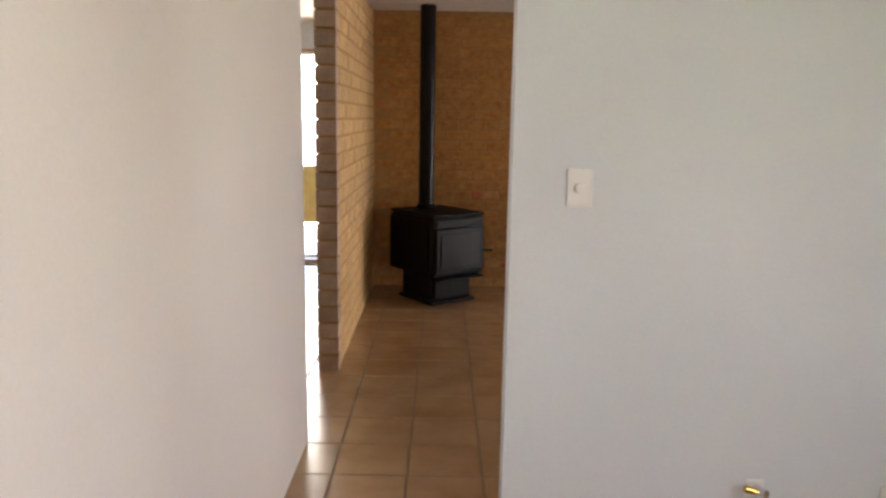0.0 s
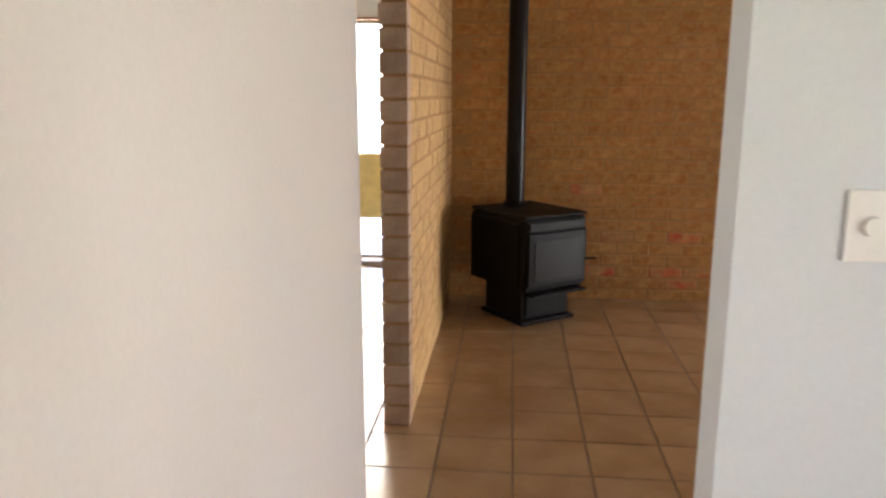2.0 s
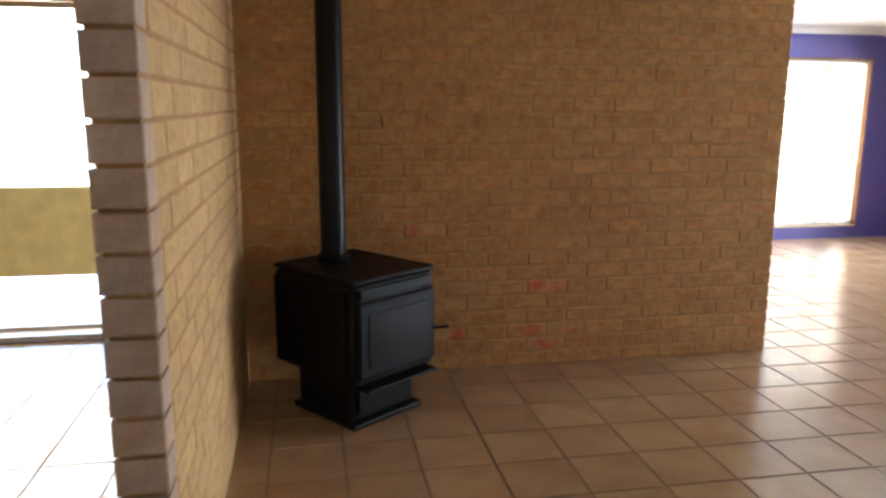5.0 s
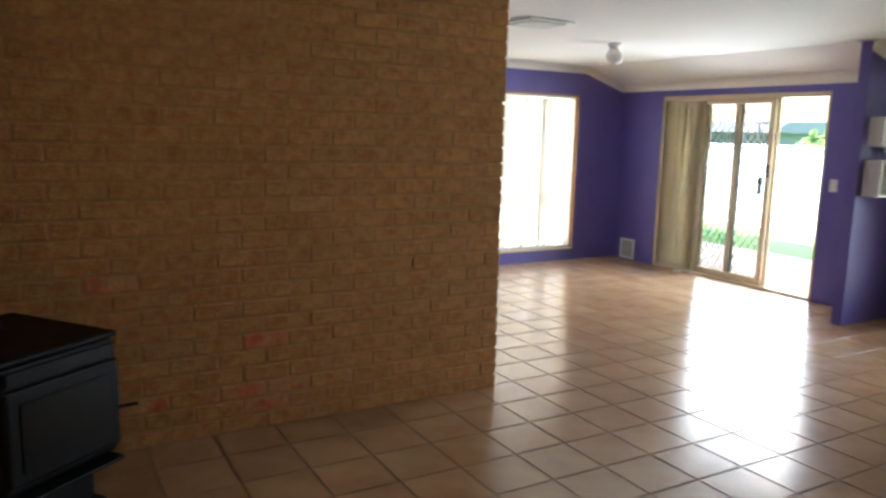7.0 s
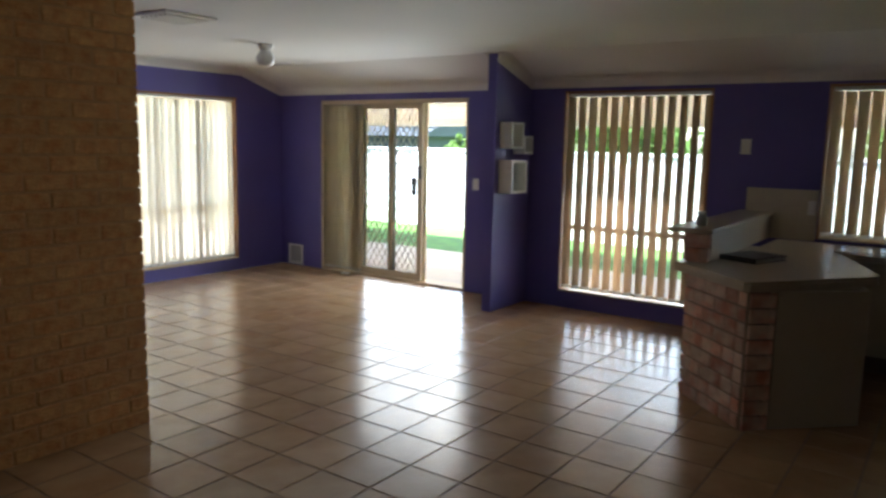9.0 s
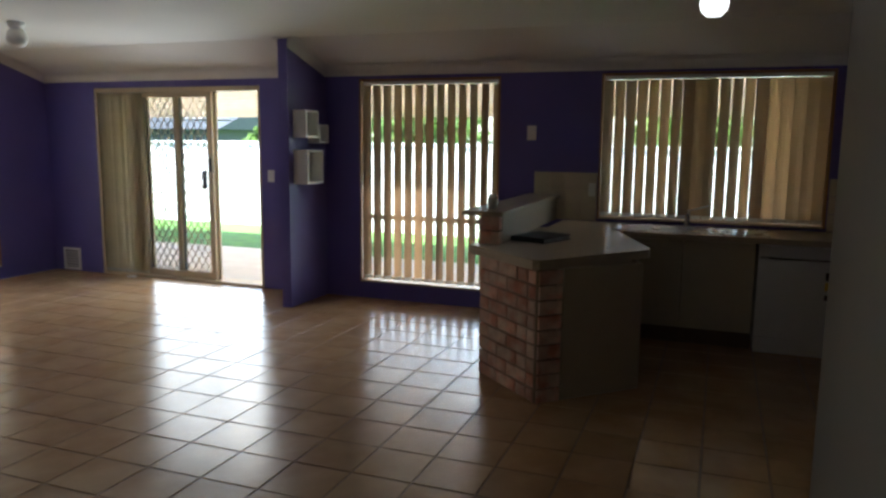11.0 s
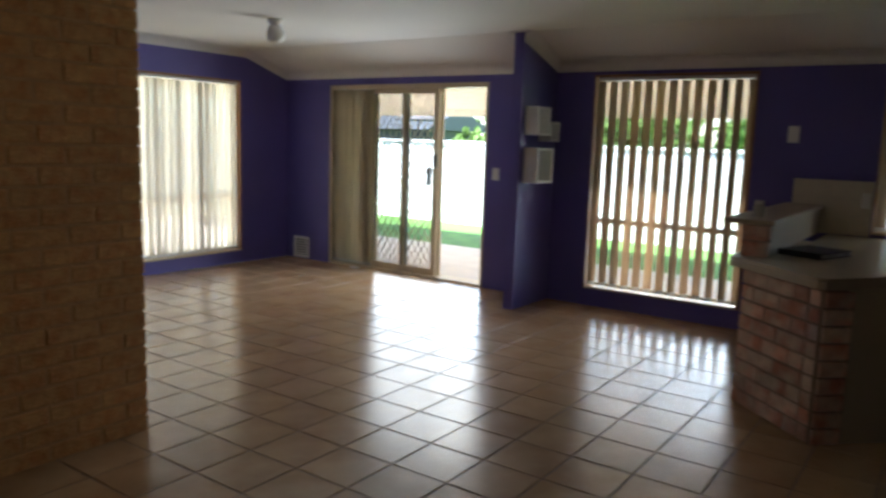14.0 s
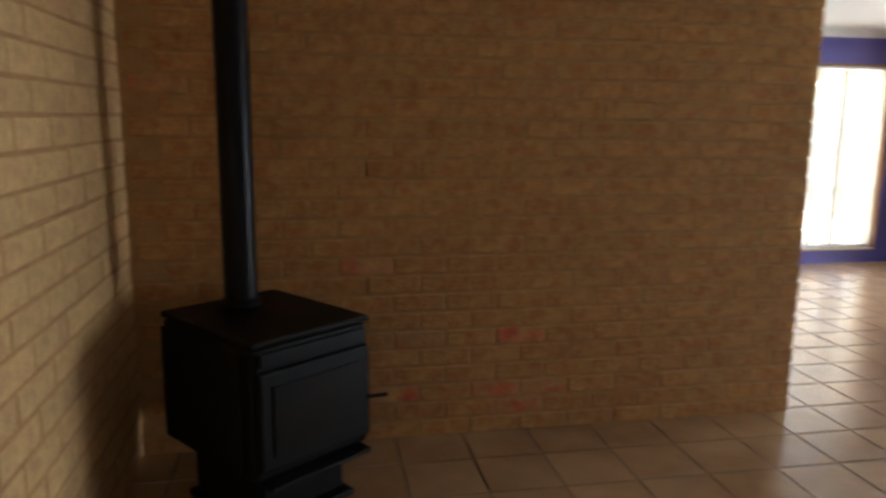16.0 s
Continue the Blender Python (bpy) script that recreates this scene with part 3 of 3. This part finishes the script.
# ---- switches, vents, lamps ----
def switch_plate(name, m, label, w=0.075, h=0.118, dial=False):
    ob = thing(name, m, label, "switch")
    part("plate", slab(-w / 2, w / 2, -0.009, -0.001, -h / 2, h / 2, bevel=0.003), PLASTIC, ob)
    if dial:
        part("dial", tube((0, -0.009, 0.0), (0, -0.022, 0.0), 0.017, 0.015), PLASTIC, ob)
    else:
        part("rocker", slab(-0.008, 0.008, -0.014, -0.0095, -0.012, 0.012, bevel=0.002), PLASTIC, ob)
    return ob


switch_plate("light_switch", pose(0.915, 3.92, 1.277), "white plastic dimmer switch on the white wall", w=0.08, h=0.12, dial=True)
switch_plate("light_switch", pose(E, 8.666, 1.139, 0, 0, -90), "white plastic switch beside the sliding door")
sp = switch_plate("intercom", pose(E, 6.035, 1.58, 0, 0, -90), "cream plastic thermostat on the dark purple wall", w=0.08, h=0.125)

gas = thing("gas_outlet", pose(1.555, 3.92, 0.272), "chrome and brass gas outlet low on the wall", "outlet")
part("plate", slab(-0.03, 0.03, -0.006, -0.001, -0.03, 0.03, bevel=0.002), PLASTIC, gas)
part("socket", tube((0, -0.006, 0), (0.02, -0.05, 0), 0.016), CHROME, gas, "chrome socket")
part("collar", tube((-0.045, -0.03, 0.012), (0, -0.03, 0.0), 0.012), BRASS, gas, "brass collar")


switch_plate("power_outlet", pose(2.04, 3.92, 0.25), "white plastic power outlet low on the wall", w=0.115, h=0.073)


def wall_vent():
    ob = thing("wall_vent", pose(E, 11.33, 0.136, 0, 0, -90), "white square wall vent low on the purple wall", "vent")
    s = 0.125
    for a in ((-s, s, -s, -s + 0.03), (-s, s, s - 0.03, s), (-s, -s + 0.03, -s + 0.031, s - 0.031), (s - 0.03, s, -s + 0.031, s - 0.031)):
        part("frame", slab(a[0], a[1], -0.016, -0.001, a[2], a[3], bevel=0.003), PLASTIC, ob)
    part("backing", slab(-s + 0.03, s - 0.03, -0.004, -0.001, -s + 0.03, s - 0.03), DARK, ob)
    for k in range(6):
        part("slat", slab(-s + 0.03, s - 0.03, -0.012, -0.005, -s + 0.04 + k * 0.03, -s + 0.054 + k * 0.03), PLASTIC, ob)
    return ob


wall_vent()


def globe_light(x, y, mat, label):
    ob = thing("ceiling_light", (x, y, CEIL), label, "lamp")
    part("base", lathe([(0, -0.001), (0.06, -0.001), (0.055, -0.035), (0.04, -0.05), (0, -0.05)]), PLASTIC, ob)
    part("globe", lathe([(0.0, -0.05), (0.04, -0.053), (0.064, -0.08), (0.076, -0.12), (0.067, -0.16), (0.04, -0.187), (0.0, -0.194)]), mat, ob, "opal glass globe")
    return ob


globe_light(5.22, 9.60, GLOBE, "unlit opal glass ceiling light")
globe_light(5.25, 4.58, LIT, "lit opal glass ceiling light over the kitchen")
vent = thing("ceiling_vent", (3.9, 9.0, CEIL), "square white ceiling air vent with louvres", "vent")
for a in ((-0.2, 0.2, -0.2, -0.16), (-0.2, 0.2, 0.16, 0.2), (-0.2, -0.16, -0.159, 0.159), (0.16, 0.2, -0.159, 0.159)):
    part("frame", slab(*a, -0.018, -0.001, bevel=0.003), PLASTIC, vent)
for k in range(6):
    part("slat", slab(-0.158, 0.158, -0.15 + k * 0.052, -0.125 + k * 0.052, -0.03, -0.006), PLASTIC, vent)
part("backing", slab(-0.158, 0.158, -0.158, 0.158, -0.005, -0.001), DARK, vent)


# ---- cube shelves on the dividing wall ----
def cube_shelf(x0, x1, z0, z1, d, label):
    ob = thing("cube_shelf", (x0, 8.046, z0), label, "shelf", "cube shelves on the dividing wall")
    w, h, t = x1 - x0, z1 - z0, 0.016
    part("side", slab(0, t, -d, -0.001, 0, h), PLASTIC, ob)
    part("side", slab(w - t, w, -d, -0.001, 0, h), PLASTIC, ob)
    part("top", slab(t, w - t, -d, -0.001, h - t, h), PLASTIC, ob)
    part("bottom", slab(t, w - t, -d, -0.001, 0, t), PLASTIC, ob)
    part("back", slab(t, w - t, -0.009, -0.001, t, h - t), PLASTIC, ob)
    return ob


cube_shelf(6.62, 6.84, 1.52, 1.76, 0.13, "white open cube shelf, empty")
cube_shelf(6.87, 7.04, 1.47, 1.64, 0.12, "small white open cube shelf, empty")
cube_shelf(6.62, 6.90, 1.11, 1.41, 0.14, "larger white open cube shelf, empty")

# ---- kitchen ----
BENCH = 0.845
L, C = (5.40, 5.91), (4.945, 5.42)


def door_front(ob, x, y0, y1, z0, z1):
    d = part("door", slab(x - 0.018, x - 0.001, y0 + 0.003, y1 - 0.003, z0, z1, bevel=0.002), CABINET, ob)
    part("handle", slab(x - 0.03, x - 0.019, (y0 + y1) / 2 - 0.05, (y0 + y1) / 2 + 0.05, z1 - 0.05, z1 - 0.038, bevel=0.003), CABINET, d)


for ya, yb in ((4.22, 4.72), (4.72, 5.22)):
    cb = thing("base_cabinet", (0, 0, 0), "cream laminate kitchen base cabinet under the sink bench", "cabinet", "kitchen base cabinets")
    part("body", slab(6.64, E - 0.002, ya + 0.001, yb - 0.001, 0.13, BENCH - 0.042), CABINET, cb)
    door_front(cb, 6.64, ya, yb, 0.14, BENCH - 0.05)
    part("kickboard", slab(6.69, 6.71, ya + 0.001, yb - 0.001, 0.001, 0.13), KICK, cb, "dark kickboard")

dish = thing("dishwasher", (6.62, 3.63, 0), "white built-in dishwasher with energy stickers on its door", "dishwasher")
part("body", slab(0.03, 0.57, 0.006, 0.572, 0.02, 0.795), APPLIANCE, dish)
dd = part("door", slab(0.0, 0.028, 0.006, 0.572, 0.12, 0.70, bevel=0.006), APPLIANCE, dish)
part("sticker", slab(-0.003, -0.001, 0.05, 0.13, 0.56, 0.62), DARK, dd, "black and red energy sticker")
part("sticker", slab(-0.003, -0.001, 0.05, 0.13, 0.49, 0.55), LABEL_Y, dd, "yellow energy sticker")
part("sticker", slab(-0.003, -0.001, 0.05, 0.13, 0.42, 0.46), DARK, dd, "dark sticker")
part("control_panel", slab(0.0, 0.028, 0.006, 0.572, 0.705, 0.795, bevel=0.006), APPLIANCE, dish)
part("grip", slab(-0.002, 0.004, 0.08, 0.5, 0.695, 0.704), DARK, dish, "dark grip recess")
part("plinth", slab(0.012, 0.04, 0.012, 0.566, 0.002, 0.115, bevel=0.003), APPLIANCE, dish)

pantry = thing("pantry_cupboard", (6.6, 2.9, 0), "tall cream pantry cupboard beside the dishwasher", "cupboard")
part("body", slab(0.02, E - 6.602, 0.02, 0.70, 0.1, 2.12), CABINET, pantry)
part("side_panel", slab(0.0, E - 6.602, 0.701, 0.72, 0.001, 2.12), PLASTIC, pantry, "white side panel")
pd = part("door", slab(-0.018, 0.018, 0.022, 0.69, 0.12, 1.55, bevel=0.003), CABINET, pantry)
part("handle", slab(-0.03, -0.019, 0.62, 0.635, 0.9, 1.05, bevel=0.003), STEEL, pd)
part("oven_recess", slab(-0.004, 0.018, 0.03, 0.69, 1.82, 2.1), DARK, pantry, "dark open recess at the top")
part("upper_door", slab(-0.018, 0.018, 0.022, 0.69, 1.56, 1.81, bevel=0.003), CABINET, pantry)
part("kickboard", slab(0.05, 0.07, 0.0, 0.70, 0.001, 0.1), KICK, pantry)

# sink bench and peninsula top
wt1 = thing("worktop", (0, 0, 0), "beige laminate sink worktop with a rolled edge", "worktop")
bench = [(6.575, 3.625), (E - 0.003, 3.625), (E - 0.003, 5.74), (6.575, 5.74), (6.575, 5.2)]
part("top", prism(bench, BENCH - 0.018, BENCH, bevel=0.006), LAMINATE, wt1)
part("edge_band", prism(bench, BENCH - 0.04, BENCH - 0.0185, bevel=0.004), LAMINATE, wt1)
# diagonal end with rounded nose
nose = [(5.41, 5.99), (4.99, 5.51), (4.955, 5.46), (4.96, 5.42), (5.0, 5.38), (5.66, 4.885), (5.70, 4.88), (5.74, 4.89), (6.573, 5.19), (6.573, 5.99)]
wt2 = thing("worktop", (0, 0, 0), "beige laminate breakfast bar top with a diagonal rounded end", "worktop")
part("top", prism(nose, BENCH - 0.018, BENCH + 0.001, bevel=0.006), LAMINATE, wt2)
part("edge_band", prism(nose, BENCH - 0.056, BENCH - 0.0185, bevel=0.004), LAMINATE, wt2)

pen = thing("peninsula", (0, 0, 0), "kitchen peninsula of brick with cream end panels", "peninsula")
part("core", prism([(5.46, 5.86), (5.10, 5.395), (5.515, 4.965), (6.57, 5.24), (6.57, 5.86)], 0.1, BENCH - 0.057), CABINET, pen, "cream cabinet carcass")
part("end_panel", prism([(5.075, 5.30), (5.465, 4.895), (5.485, 4.912), (5.093, 5.318)], 0.002, BENCH - 0.057), CABINET, pen, "cream laminate end panel")
part("cabinet_front", prism([(5.487, 4.91), (6.56, 5.20), (6.56, 5.225), (5.487, 4.935)], 0.13, BENCH - 0.057), CABINET, pen, "cream cabinet doors")
part("mortar", prism([(5.405, 5.893), (4.96, 5.428), (5.05, 5.335), (5.47, 5.85)], 0.0, BENCH - 0.058), DARK_MORTAR, pen)

bar = thing("bar_upstand", (0, 0, 0), "raised brick bar shelf behind the peninsula top", "bar")
part("wall", slab(5.52, E - 0.003, 5.80, 5.94, BENCH + 0.002, 1.03), LAMINATE, bar, "cream rendered upstand")
part("bar_shelf", slab(5.42, E - 0.003, 5.77, 6.05, 1.031, 1.062, bevel=0.01), LAMINATE, bar, "beige laminate shelf")
for k in range(2):
    part("brick", slab(5.44, 5.515, 5.80, 5.94, BENCH + 0.004 + k * 0.093, BENCH + 0.088 + k * 0.093, bevel=0.005), BAR_BRICK, bar)

splash = thing("splashback", (E, 5.46, BENCH + 0.004), "cream tiled splashback on the dark wall", "splashback")
tl = mesh_of("tile", slab(-0.009, -0.001, 0.0003, 0.1347, 0.0003, 0.1337, bevel=0.001), SPLASH)
for i in range(4):
    for j in range(3):
        piece("tile", tl, splash, pose(0, i * 0.135, j * 0.134))
sp2 = thing("splashback", (E, 3.625, BENCH + 0.004), "cream tiled splashback beside the window", "splashback")
tl2 = mesh_of("tile", slab(-0.009, -0.001, 0.001, 0.088, 0.001, 0.132, bevel=0.002), SPLASH)
for j in range(3):
    piece("tile", tl2, sp2, pose(0, 0, j * 0.134))

sink = thing("kitchen_sink", (6.87, 4.75, BENCH), "stainless steel sink with drainer set in the worktop", "sink")
part("rim", slab(-0.23, 0.23, -0.62, 0.5, 0.001, 0.006, bevel=0.002), STEEL, sink)
for ya, yb in ((-0.1, 0.18), (0.2, 0.45)):
    bw = part("bowl", slab(-0.17, 0.17, ya, yb, 0.0065, 0.008), STEEL, sink)
    part("bowl_floor", slab(-0.15, 0.15, ya + 0.02, yb - 0.02, 0.0082, 0.009), material("shaded_steel", (0.35, 0.35, 0.35), 0.3, 1.0), bw)
for k in range(8):
    part("drainer_rib", slab(-0.18, 0.18, -0.58 + k * 0.055, -0.565 + k * 0.055, 0.0062, 0.010), STEEL, sink)

tap = thing("mixer_tap", (7.05, 4.72, BENCH + 0.006), "chrome mixer tap with a lifted lever", "tap")
part("body", tube((0, 0, 0), (0, 0, 0.12), 0.024, 0.02), CHROME, tap)
part("spout", tube((0, 0, 0.085), (-0.19, -0.02, 0.13), 0.012, n=14), CHROME, tap)
part("lever", tube((0, 0, 0.125), (-0.03, -0.16, 0.175), 0.009, 0.006, n=12), CHROME, tap)

folder = thing("ring_binder", pose(5.82, 5.61, BENCH + 0.002, 0, 0, -20), "black folder lying on the breakfast bar", "folder")
part("cover", slab(-0.17, 0.17, -0.13, 0.13, 0.0, 0.004, bevel=0.001), DARK, folder)
part("pages", slab(-0.16, 0.165, -0.12, 0.12, 0.0045, 0.028), material("paper", (0.45, 0.45, 0.44), 0.8), folder, "grey pages")
part("cover", slab(-0.17, 0.17, -0.13, 0.13, 0.0285, 0.034, bevel=0.001), DARK, folder)
part("spine", slab(-0.175, -0.171, -0.13, 0.13, 0.0, 0.034), DARK, folder)
jar = thing("glass_jar", (5.62, 5.9, 1.063), "small glass jar on the bar shelf", "jar")
part("body", lathe([(0, 0), (0.03, 0), (0.034, 0.01), (0.034, 0.06), (0.026, 0.075), (0, 0.075)]), material("cloudy_glass", (0.4, 0.4, 0.38), 0.15), jar)
part("lid", lathe([(0, 0.0755), (0.028, 0.0755), (0.028, 0.095), (0, 0.097)]), STEEL, jar)
pwr = switch_plate("power_outlet", pose(E - 0.010, 5.50, 1.11, 0, 0, -90), "dark double power outlet on the splashback", w=0.06, h=0.11)

stop = thing("door_stop", (7.12, 10.42, 0), "small white rubber doorstop on the tiles", "doorstop")
part("wedge", prism([(-0.03, -0.045), (0.03, -0.045), (0.02, 0.045), (-0.02, 0.045)], 0.001, 0.022, bevel=0.004), PLASTIC, stop)

# ---- brickwork ----
COURSE, BL, JOINT = 0.0982, 0.285, 0.011
BC, BB = 0.0865, 0.24                           # course and brick of the back wall
BT = 0.11


def soft_brick(length, mat, height=None, depth=BT):
    """A brick with chamfered arrises on its face; the face looks to -y."""
    h, w, c = (height or COURSE) - JOINT, length - JOINT, 0.004
    bm = bmesh.new()
    r0 = [bm.verts.new(p) for p in ((0, depth, 0), (w, depth, 0), (w, depth, h), (0, depth, h))]
    r1 = [bm.verts.new(p) for p in ((0, c, 0), (w, c, 0), (w, c, h), (0, c, h))]
    r2 = [bm.verts.new(p) for p in ((c, 0, c), (w - c, 0, c), (w - c, 0, h - c), (c, 0, h - c))]
    bm.faces.new(r0[::-1])
    bm.faces.new(r2)
    for a, b in ((r0, r1), (r1, r2)):
        for k in range(4):
            bm.faces.new((a[k], a[(k + 1) % 4], b[(k + 1) % 4], b[k]))
    bmesh.ops.recalc_face_normals(bm, faces=bm.faces)
    return mesh_of("brick", bm, mat)


rb = random.Random(11)
BW0, BW1, BY = -0.12, 3.02, 8.065
wb = structure("wall_brick_back", slab(-0.12, BW1 - 0.012, BY + 0.0025, BY + 0.105, 0, CEIL), MORTAR, "cream face-brick wall behind the wood stove")
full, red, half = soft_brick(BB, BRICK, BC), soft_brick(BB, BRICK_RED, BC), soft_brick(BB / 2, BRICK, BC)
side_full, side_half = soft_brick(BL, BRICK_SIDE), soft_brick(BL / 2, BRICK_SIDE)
RED = {(9, 3), (2, 7), (2, 6), (2, 4), (5, 6), (5, 4), (1, 6), (18, 0)}
for c in range(27):
    x = BW1
    i = 0
    while x > BW0 + 0.02:
        h = i == 0 and c % 2
        ln = BB / 2 if h else BB
        me = half if h else (red if (c, 12 - i) in RED else full)
        if x - ln >= BW0 - 0.08:
            piece("brick", me, wb, pose(x - ln + JOINT, BY + rb.uniform(-0.0012, 0.0012), c * BC, 0, 0, rb.uniform(-0.25, 0.25)))
        x -= ln
        i += 1

SX, SY = -0.115, 5.79
wsd = structure("wall_brick_side", slab(SX - 0.105, SX - 0.003, SY + 0.008, BY + 0.1, 0, CEIL), MORTAR, "cream face-brick side wall of the stove corner")
pale = soft_brick(BT + 0.012 + JOINT, BRICK_PALE, depth=0.1)
for c in range(24):
    y, i = SY + 0.001, 0
    while y < BY - 0.02:
        h = i == 0 and c % 2
        ln = BL / 2 if h else BL
        ln = min(ln, BL)
        if y + ln < BY + 0.2:
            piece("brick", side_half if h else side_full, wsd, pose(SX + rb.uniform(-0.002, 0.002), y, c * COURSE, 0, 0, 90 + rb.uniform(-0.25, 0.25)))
        y += ln
        i += 1
    piece("end_brick", pale, wsd, pose(SX - BT - 0.008, SY - 0.004 + rb.uniform(-0.002, 0.002), c * COURSE))

# peninsula brick face, from the corner C to L
dx, dy = L[0] - C[0], L[1] - C[1]
ang = math.degrees(math.atan2(dy, dx)) + 180
bb, bh = soft_brick(0.225, BAR_BRICK, 0.0875, 0.03), soft_brick(0.1125, BAR_BRICK, 0.0875, 0.03)
bq, be = soft_brick(0.085, BAR_BRICK, 0.0875, 0.03), soft_brick(0.165, BAR_BRICK, 0.0875, 0.03)
nx, ny = math.cos(radians(ang)), math.sin(radians(ang))
for c in range(9):
    s, i = 0.0, 0
    while s < 0.63:
        h = i == 0 and c % 2
        ln = 0.1125 if h else 0.225
        me = bh if h else bb
        if s + ln > 0.67:
            me, ln = (bh, 0.1125) if s + 0.1125 < 0.67 else (bq, 0.085)
        if s + ln < 0.69:
            piece("brick", me, pen, pose(L[0] + nx * s, L[1] + ny * s, c * 0.0875 + 0.002, 0, 0, ang))
        s += ln
        i += 1
    a2 = math.degrees(math.atan2(-0.405, 0.39))
    piece("end_brick", be, pen, pose(C[0] + 0.008, C[1] - 0.008, c * 0.0875 + 0.002, 0, 0, a2))

# ---- floor tiles ----
TS, TX, TY = 0.2998, 3.468, 7.195
fl = structure("floor", slab(-4.0, E + 0.05, -1.4, N, -0.12, -0.003), GROUT, "glazed terracotta floor tiles with dark grout")
g, c = 0.0038, 0.0025


def tile_faces(verts, faces, x0, y0, x1, y1):
    i = len(verts)
    verts += [(x0, y0, -0.006), (x1, y0, -0.006), (x1, y1, -0.006), (x0, y1, -0.006), (x0 + c, y0 + c, 0), (x1 - c, y0 + c, 0), (x1 - c, y1 - c, 0), (x0 + c, y1 - c, 0)]
    faces += [(i + 4, i + 5, i + 6, i + 7)] + [(i + k, i + (k + 1) % 4, i + 4 + (k + 1) % 4, i + 4 + k) for k in range(4)]


def tile_mesh(name, quads):
    verts, faces = [], []
    for q in quads:
        tile_faces(verts, faces, *q)
    me = bpy.data.meshes.new(name)
    me.from_pydata(verts, [], faces)
    me.materials.append(TILE)
    return me


HALL_TS, HALL_X = 0.316, TX - 3 * TS            # wider tiles towards the hall


def tile_x(i):
    return TX + i * TS if i >= -3 else HALL_X + (i + 3) * HALL_TS


one = tile_mesh("tile", [(g, g, TS - g, TS - g)])
hall_one = tile_mesh("tile", [(g, g, HALL_TS - g, TS - g)])
rest = []
for i in range(-26, 14):
    for j in range(-30, 16):
        x, y = tile_x(i), TY + j * TS
        if x > E or y > N or x < -4.2:
            continue
        if 0.5 < x < 5.4 and 4.6 < y < 9.8 and not (y > 7.75 and x < 3.0) and y < 9.3:
            piece("tile", one if i >= -3 else hall_one, fl, pose(x, y, rb.uniform(-0.0006, 0.0006), rb.uniform(-0.08, 0.08), rb.uniform(-0.08, 0.08)))
        else:
            rest.append((x + g, y + g, min(tile_x(i + 1) - g, E), min(y + TS - g, N)))
ob = new("tile_field", tile_mesh("tile_field", rest))
ob.parent = fl
ob["kind"] = "stuff"
